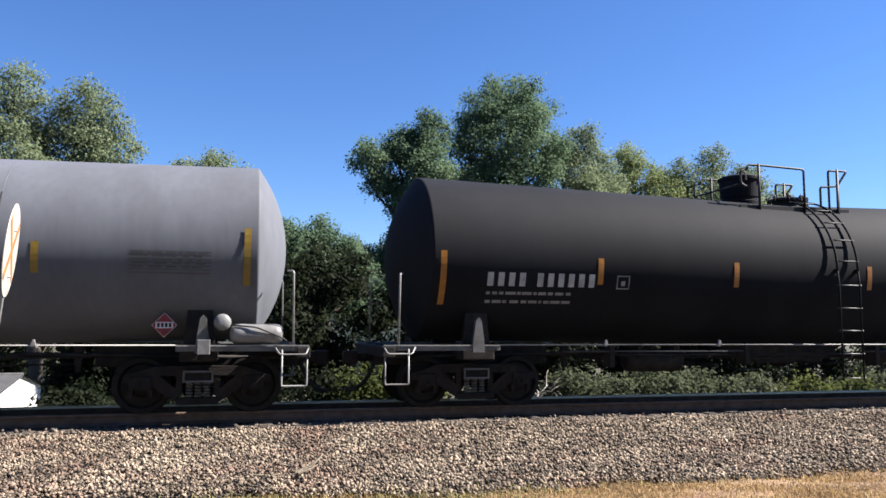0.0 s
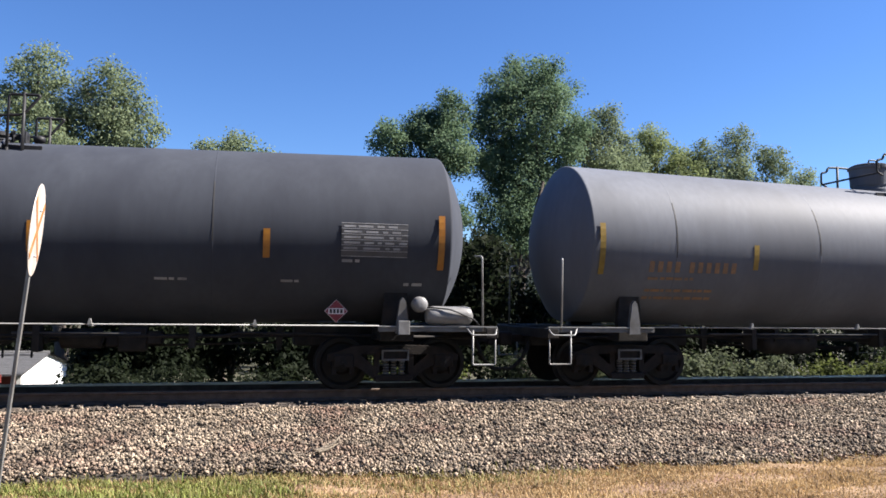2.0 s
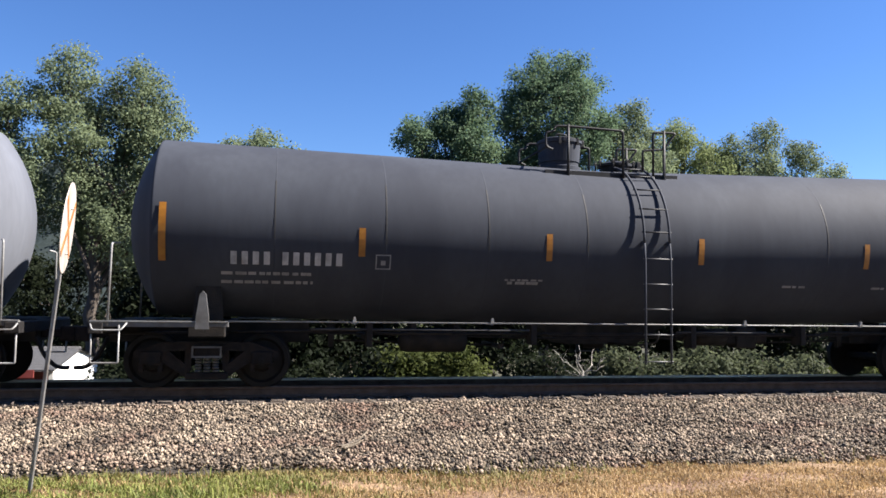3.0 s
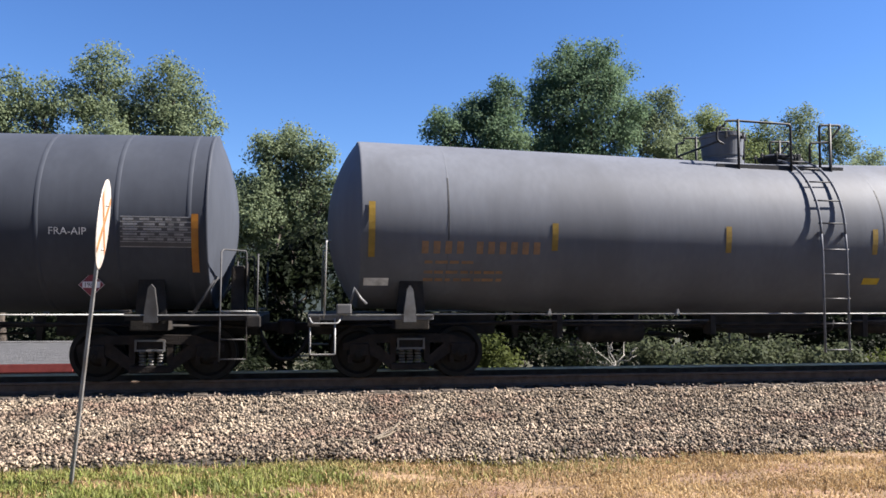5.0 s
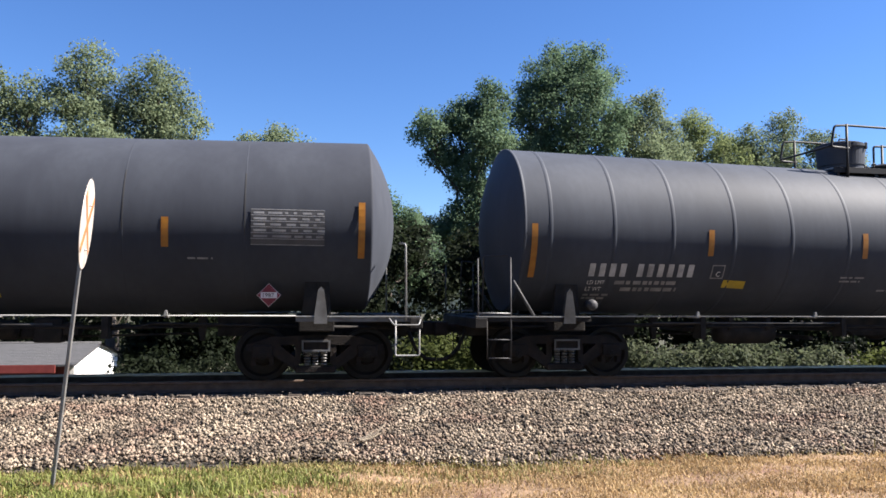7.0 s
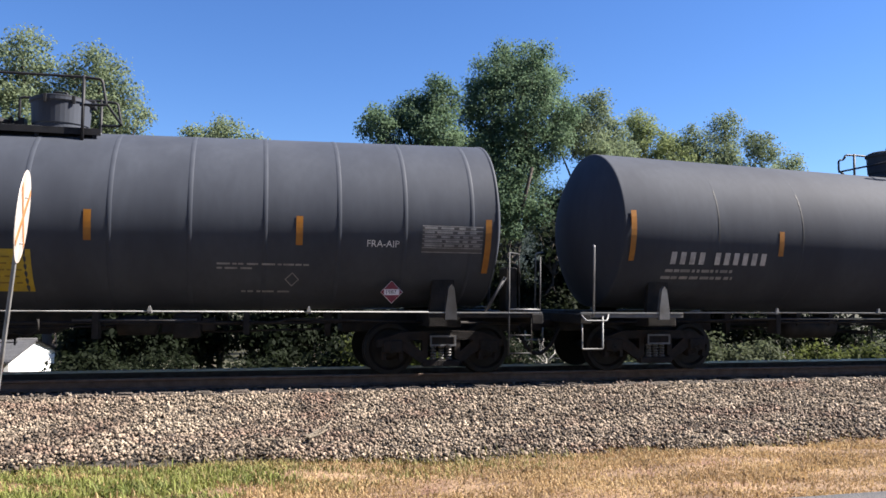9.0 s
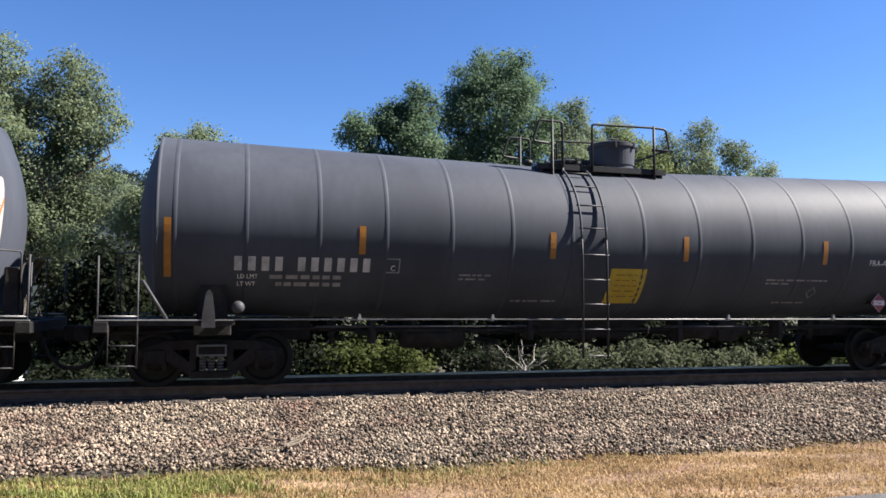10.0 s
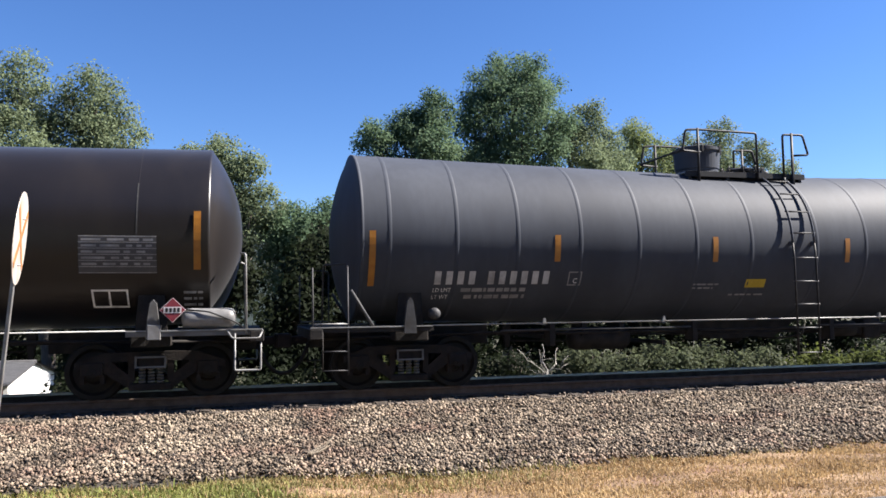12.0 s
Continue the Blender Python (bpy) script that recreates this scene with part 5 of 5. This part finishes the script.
def tank_car(label, paint, style, sx=1, tape=ORANGE, reservoir=False, seams=(), stripes=(-4.8, -1.5, 1.5, 4.85), gear=0.0, ends=None):
    car = thing("tank_car", label, "railway tank car", "train of tank cars", at=(0, TRACK_Y, 0))
    tank = part("tank", "tank_" + style, lambda bm: tank_shell(bm, style == "ribbed"), paint, car)
    if style == "ribbed":
        for x in [q * sx for q in RIBS]:
            part("jacket_rib", "jacket_rib", lambda bm: hoop(bm, 0.1, 0.007), paint, tank, at=(x, 0, axis_z(x)))
    for x in seams:
        part("seam_streak", "seam_streak%.2f" % x, lambda bm: patch(bm, x - 0.011, x + 0.011, 2.5 + 0.1 * math.sin(x * 3), 3.5, 0.004), SEAM, tank, "thin dark streak along a seam")
        part("weld_seam", "weld_seam", lambda bm: hoop(bm, 0.05, 0.0015), paint, tank, at=(x, 0, axis_z(x)))
    top_gear(car, sx, paint, style, gear)
    for side in (-1, 1):
        ladder(car, sx, side, paint, gear)
    lo, hi = ends or ((1.82, 2.76) if style == "ribbed" else (2.1, 3.04))
    for e in (-1, 1):
        x = e * 8.02
        part("reflector_strip", "reflector_end%d%.2f" % (e, lo), lambda bm: patch(bm, x - 0.055, x + 0.055, lo, hi, 0.02), tape, car, "upright reflective strip")
        end_gear(car, e, style)
        truck(car, e * 7.3)
    for x in stripes:
        part("reflector_strip", "reflector%.2f" % x, lambda bm: patch(bm, x - 0.055, x + 0.055, 2.24, 2.72, 0.006), tape, car, "upright reflective strip")
    underbody(car)
    if style == "ribbed":
        part("round_cap", "round_cap", lambda bm: lathe(bm, [(-1.46, 0.02), (-1.455, 0.05), (-1.42, 0.095), (-1.37, 0.105), (-1.25, 0.105), (-1.23, 0.04)], 18, "y", (-6.9, 0, 1.33)), DULL_STEEL, car, "round grey cap beside the lug")
        hb = part("hand_brake", "hand_brake_box", lambda bm: box(bm, 8.55, 8.78, -0.95, -0.55, 1.13, 1.95, 0.03), FRAME_BLACK, car, "black hand brake housing")
        part("brake_wheel", "brake_wheel", lambda bm: lathe(bm, [(8.8, 0.26), (8.815, 0.28), (8.83, 0.26), (8.815, 0.24)], 24, "x", (0, -0.75, 1.75)), FRAME_BLACK, hb)
    if reservoir:
        brake_set(car, 1, paint is not BROWN_BLACK)
    return car


CARS = []
# deep black car with white marks
c = tank_car("deep black tank car with white markings and orange strips", DEEP_BLACK, "smooth", gear=-0.12, ends=(1.84, 2.78), stripes=(-5.0, -2.1, 1.05, 4.4))
mark_bars(-7.2, -5.03, 2.18, 2.42, 10, MARK_WHITE, c, "marks_a")
fine_bars([(-7.2, -5.55, 2.03, 0.05), (-7.2, -5.55, 1.88, 0.05), (1.9, 2.4, 1.75, 0.05), (1.9, 2.4, 1.62, 0.05)], FADED, c, "fine_a")
part("boxed_letter", "boxed_a", lambda bm: (patch(bm, -4.66, -4.4, 2.16, 2.18), patch(bm, -4.66, -4.4, 2.39, 2.41), patch(bm, -4.66, -4.64, 2.18, 2.39), patch(bm, -4.42, -4.4, 2.18, 2.39), patch(bm, -4.57, -4.49, 2.22, 2.31)), FADED, c, "thin white frame")
CARS.append((c, 0.35))
# light grey car, faded orange marks
c = tank_car("light grey weathered tank car with faded orange markings", LIGHT_GREY, "smooth", tape=YELLOW_TAPE, reservoir=True, seams=(-6.5, -3.35, 1.75, 4.3))
mark_bars(-7.05, -5.15, 2.16, 2.36, 10, RUSTY_MARK, c, "marks_b")
fine_bars([(-7.05, -6.1, 2.02, 0.05), (-7.05, -5.6, 1.8, 0.05), (-7.05, -5.6, 1.66, 0.05)], RUSTY_MARK, c, "fine_b")
part("yellow_sheet", "yellow_b", lambda bm: patch(bm, 1.43, 1.88, 1.65, 1.79, 0.006), YELLOW, c, "small yellow sheet")
data_table(6.2, 7.45, 2.28, 2.62, c, "table_b", PANEL, LIGHT_GREY)
placard(6.75, 1.45, "", c)
CARS.append((c, 0.0))
# dark grey smooth car
c = tank_car("dark grey smooth tank car with a pale reservoir at one end", DARK_GREY, "smooth", stripes=(-4.8, -1.47, 1.5, 5.05), reservoir=True, seams=(-6.25, -4.39, -2.58, -0.74, 4.19))
mark_bars(-6.95, -5.05, 2.07, 2.28, 10, MARK_WHITE, c, "marks_c")
fine_bars([(-7.1, -5.6, 1.9, 0.05), (-7.1, -5.6, 1.76, 0.05), (-2.25, -1.55, 1.88, 0.03), (-2.2, -1.6, 1.82, 0.05), (3.3, 3.8, 1.85, 0.04), (5.3, 5.6, 1.85, 0.04), (7.4, 7.75, 1.82, 0.05), (6.3, 6.6, 2.2, 0.05)], FADED, c, "fine_c")
part("boxed_letter", "boxed_c", lambda bm: (patch(bm, -4.56, -4.3, 2.03, 2.05), patch(bm, -4.56, -4.3, 2.26, 2.28), patch(bm, -4.56, -4.54, 2.05, 2.26), patch(bm, -4.32, -4.3, 2.05, 2.26), patch(bm, -4.47, -4.39, 2.1, 2.18)), FADED, c, "thin white frame")
data_table(6.28, 7.42, 2.3, 2.86, c, "table_c")
placard(6.25, 1.37, "", c)
CARS.append((c, -0.05))
# light grey car with the valve gear beside its post
c = tank_car("pale grey tank car with faded yellow markings", LIGHT_GREY, "smooth", tape=YELLOW_TAPE, seams=(-6.7, 1.7, 4.3))
mark_bars(-7.16, -4.98, 2.17, 2.38, 10, RUSTY_MARK, c, "marks_d")
fine_bars([(-7.1, -6.2, 2.0, 0.05), (-7.1, -5.7, 1.83, 0.05), (-7.1, -5.7, 1.7, 0.05)], RUSTY_MARK, c, "fine_d")
part("white_card", "white_card", lambda bm: patch(bm, -8.13, -7.7, 1.62, 1.75, 0.006), STENCIL, c, "small white card")
part("yellow_sheet", "yellow_d", lambda bm: patch(bm, 1.4, 1.75, 1.68, 1.8, 0.006), YELLOW, c, "small yellow sheet")
part("hand_brake", "hand_brake", lambda bm: (box(bm, -8.6, -8.35, -1.55, -1.4, 1.13, 1.3, 0.02), pipe(bm, [(-8.4, -1.5, 1.2), (-8.3, -1.5, 1.55), (-8.2, -1.5, 1.4), (-8.1, -1.5, 1.3)], 0.025, 7)), GREY_STEEL, c, "grey brake valve gear")
placard(6.75, 1.45, "", c)
CARS.append((c, -0.16))
# black ribbed car
c = tank_car("weathered black ribbed tank car with white markings", BLACK, "ribbed", stripes=(-4.63, -1.42, 1.55, 4.93))
mark_bars(-6.94, -4.83, 1.85, 2.08, 10, MARK_WHITE, c, "marks_e")
wrap_text("LD LMT", -6.93, 1.71, 0.07, STENCIL, c)
wrap_text("LT WT", -6.93, 1.59, 0.07, STENCIL, c)
fine_bars([(-6.4, -5.15, 1.71, 0.065), (-6.25, -5.15, 1.59, 0.065), (-6.93, -6.4, 1.5, 0.035), (-6.93, -6.5, 1.44, 0.035), (-1.85, -1.3, 1.86, 0.03), (-1.85, -1.4, 1.79, 0.03), (-0.95, -0.1, 1.62, 0.03), (3.36, 4.86, 1.91, 0.03), (3.36, 3.9, 1.85, 0.03)], FADED, c, "fine_e")
part("yellow_sheet", "yellow_e", lambda bm: patch(bm, -4.26, -3.8, 1.67, 1.81, 0.006, -0.05), YELLOW, c, "small torn yellow sheet")
part("boxed_letter", "boxed_e", lambda bm: (patch(bm, -4.55, -4.29, 1.83, 1.85), patch(bm, -4.55, -4.29, 2.06, 2.08), patch(bm, -4.55, -4.53, 1.85, 2.06), patch(bm, -4.31, -4.29, 1.85, 2.06)), FADED, c, "thin white frame")
wrap_text("C", -4.46, 1.87, 0.09, STENCIL, c)
wrap_text("FRA-AIP", 5.79, 2.4, 0.115, STENCIL, c)
data_table(6.87, 7.97, 2.22, 2.7, c, "table_e")
placard(6.38, 1.61, "1987", c)
CARS.append((c, -0.05))
# dark grey smooth car with a slim profile of marks
c = tank_car("dark grey smooth tank car with white stencilled markings", DARK_GREY, "smooth", seams=(-6.2, -4.3, 4.2, 6.1))
mark_bars(-7.19, -5.03, 2.05, 2.28, 10, MARK_WHITE, c, "marks_f")
fine_bars([(-7.25, -5.75, 1.9, 0.055), (-7.3, -5.75, 1.77, 0.055), (5.2, 5.6, 2.05, 0.03)], FADED, c, "fine_f")
data_table(6.2, 7.4, 2.3, 2.88, c, "table_f")
part("yellow_sheet", "yellow_f_square", lambda bm: patch(bm, 0.45, 1.2, 1.3, 1.83, 0.006), YELLOW, c, "square yellow sheet")
part("yellow_sheet", "yellow_f_wide", lambda bm: patch(bm, 1.44, 2.28, 1.41, 1.74, 0.006), YELLOW, c, "wide yellow sheet with faint lines")
fine_bars([(1.52, 2.2, z, 0.04) for z in (1.5, 1.6)], YELLOW_TAPE, c, "sheet_f", "faint lines on the yellow sheet")
placard(6.5, 1.47, "1987", c)
CARS.append((c, -0.1))
# black ribbed car with a large yellow sheet
c = tank_car("weathered black ribbed tank car with a large yellow sheet", BLACK, "ribbed", -1, stripes=(-4.87, -1.34, 1.45, 4.72))
mark_bars(-6.98, -4.62, 1.94, 2.17, 10, MARK_WHITE, c, "marks_g")
wrap_text("LD LMT", -6.93, 1.81, 0.07, STENCIL, c)
wrap_text("LT WT", -6.93, 1.69, 0.07, STENCIL, c)
fine_bars([(-6.4, -5.2, 1.81, 0.065), (-6.3, -5.2, 1.69, 0.065), (-3.1, -2.5, 1.9, 0.03), (-3.1, -2.6, 1.83, 0.03), (-2.0, -1.1, 1.45, 0.03), (3.4, 4.9, 1.9, 0.03), (3.4, 4.0, 1.83, 0.03), (3.8, 4.6, 1.45, 0.03)], FADED, c, "fine_g")
part("yellow_sheet", "yellow_g", lambda bm: patch(bm, -0.12, 0.64, 1.43, 2.08, 0.006), YELLOW, c, "large yellow sheet")
fine_bars([(0.0, 0.5, z, 0.025) for z in (1.95, 1.85, 1.75, 1.65, 1.55)], YELLOW_TAPE, c, "sheet_g", "faint lines on the yellow sheet")
part("boxed_letter", "boxed_g", lambda bm: (patch(bm, -4.45, -4.19, 1.93, 1.95), patch(bm, -4.45, -4.19, 2.16, 2.18), patch(bm, -4.45, -4.43, 1.95, 2.16), patch(bm, -4.21, -4.19, 1.95, 2.16)), FADED, c, "thin white frame")
wrap_text("C", -4.36, 1.97, 0.09, STENCIL, c)
wrap_text("FRA-AIP", 5.85, 2.24, 0.115, STENCIL, c)
data_table(6.82, 7.92, 2.17, 2.62, c, "table_g")
part("small_diamond", "small_diamond", lambda bm: diamond(bm, 4.63, 1.67, 0.12, 0.02), FADED, c, "thin grey diamond outline")
placard(6.35, 1.47, "1987", c)
CARS.append((c, 0.05))
# black ribbed car
c = tank_car("weathered black ribbed tank car with a small yellow sheet", BLACK, "ribbed", stripes=(-4.62, -1.36, 1.67, 4.95))
mark_bars(-6.89, -4.65, 1.84, 2.07, 10, MARK_WHITE, c, "marks_h")
wrap_text("LD LMT", -6.9, 1.71, 0.07, STENCIL, c)
wrap_text("LT WT", -6.9, 1.59, 0.07, STENCIL, c)
fine_bars([(-6.38, -5.15, 1.71, 0.065), (-6.3, -5.15, 1.59, 0.065), (-1.75, -1.2, 1.8, 0.03), (-1.75, -1.3, 1.73, 0.03), (-0.9, -0.1, 1.6, 0.03), (3.36, 4.86, 1.87, 0.03), (3.36, 3.8, 1.8, 0.03)], FADED, c, "fine_h")
part("yellow_sheet", "yellow_h", lambda bm: patch(bm, -0.6, -0.16, 1.75, 1.91, 0.006), YELLOW, c, "small yellow sheet")
part("boxed_letter", "boxed_h", lambda bm: (patch(bm, -4.36, -4.1, 1.81, 1.83), patch(bm, -4.36, -4.1, 2.04, 2.06), patch(bm, -4.36, -4.34, 1.83, 2.04), patch(bm, -4.12, -4.1, 1.83, 2.04)), FADED, c, "thin white frame")
wrap_text("C", -4.27, 1.85, 0.09, STENCIL, c)
wrap_text("FRA-AIP", 5.75, 2.41, 0.115, STENCIL, c)
data_table(6.86, 7.96, 2.2, 2.68, c, "table_h")
placard(6.4, 1.5, "1987", c)
CARS.append((c, 0.05))
# glossy brown-black car at the end of the shot
c = tank_car("glossy brown-black smooth tank car with a grey reservoir", BROWN_BLACK, "smooth", reservoir=True, seams=(7.1,))
data_table(6.25, 7.4, 2.05, 2.62, c, "table_i")
part("framed_panel", "framed_i", lambda bm: (patch(bm, 6.4, 6.95, 1.5, 1.53), patch(bm, 6.4, 6.95, 1.76, 1.79), patch(bm, 6.4, 6.43, 1.53, 1.76), patch(bm, 6.92, 6.95, 1.53, 1.76), patch(bm, 6.65, 6.68, 1.53, 1.76)), STENCIL, c, "white framed panel")
fine_bars([(7.8, 8.1, 1.72, 0.04), (7.8, 8.1, 1.62, 0.04), (7.8, 8.1, 1.52, 0.04)], FADED, c, "fine_i")
placard(7.66, 1.45, "", c, -1.56)
CARS.append((c, 0.18))

SPEED, PITCH, START, WHEEL_R = 11.009, 19.028, 11.2335, 0.455


def motions():
    """The train runs by at an even pace, its wheels rolling."""
    for k, (car, shift) in enumerate(CARS):
        walk(car, [(t, pose(START + shift - PITCH * k + SPEED * t, TRACK_Y, 0)) for t in (0.0, 3.0, 6.0, 9.0, 12.0)])
    turn = math.degrees(SPEED / FPS / WHEEL_R)
    for k, (w, dx) in enumerate(WHEELSETS):
        walk(w, [(i / FPS, pose(dx, 0, WHEEL_R, 0, (i * turn + 37 * k) % 360, 0)) for i in range(12 * FPS + 1)])


motions()
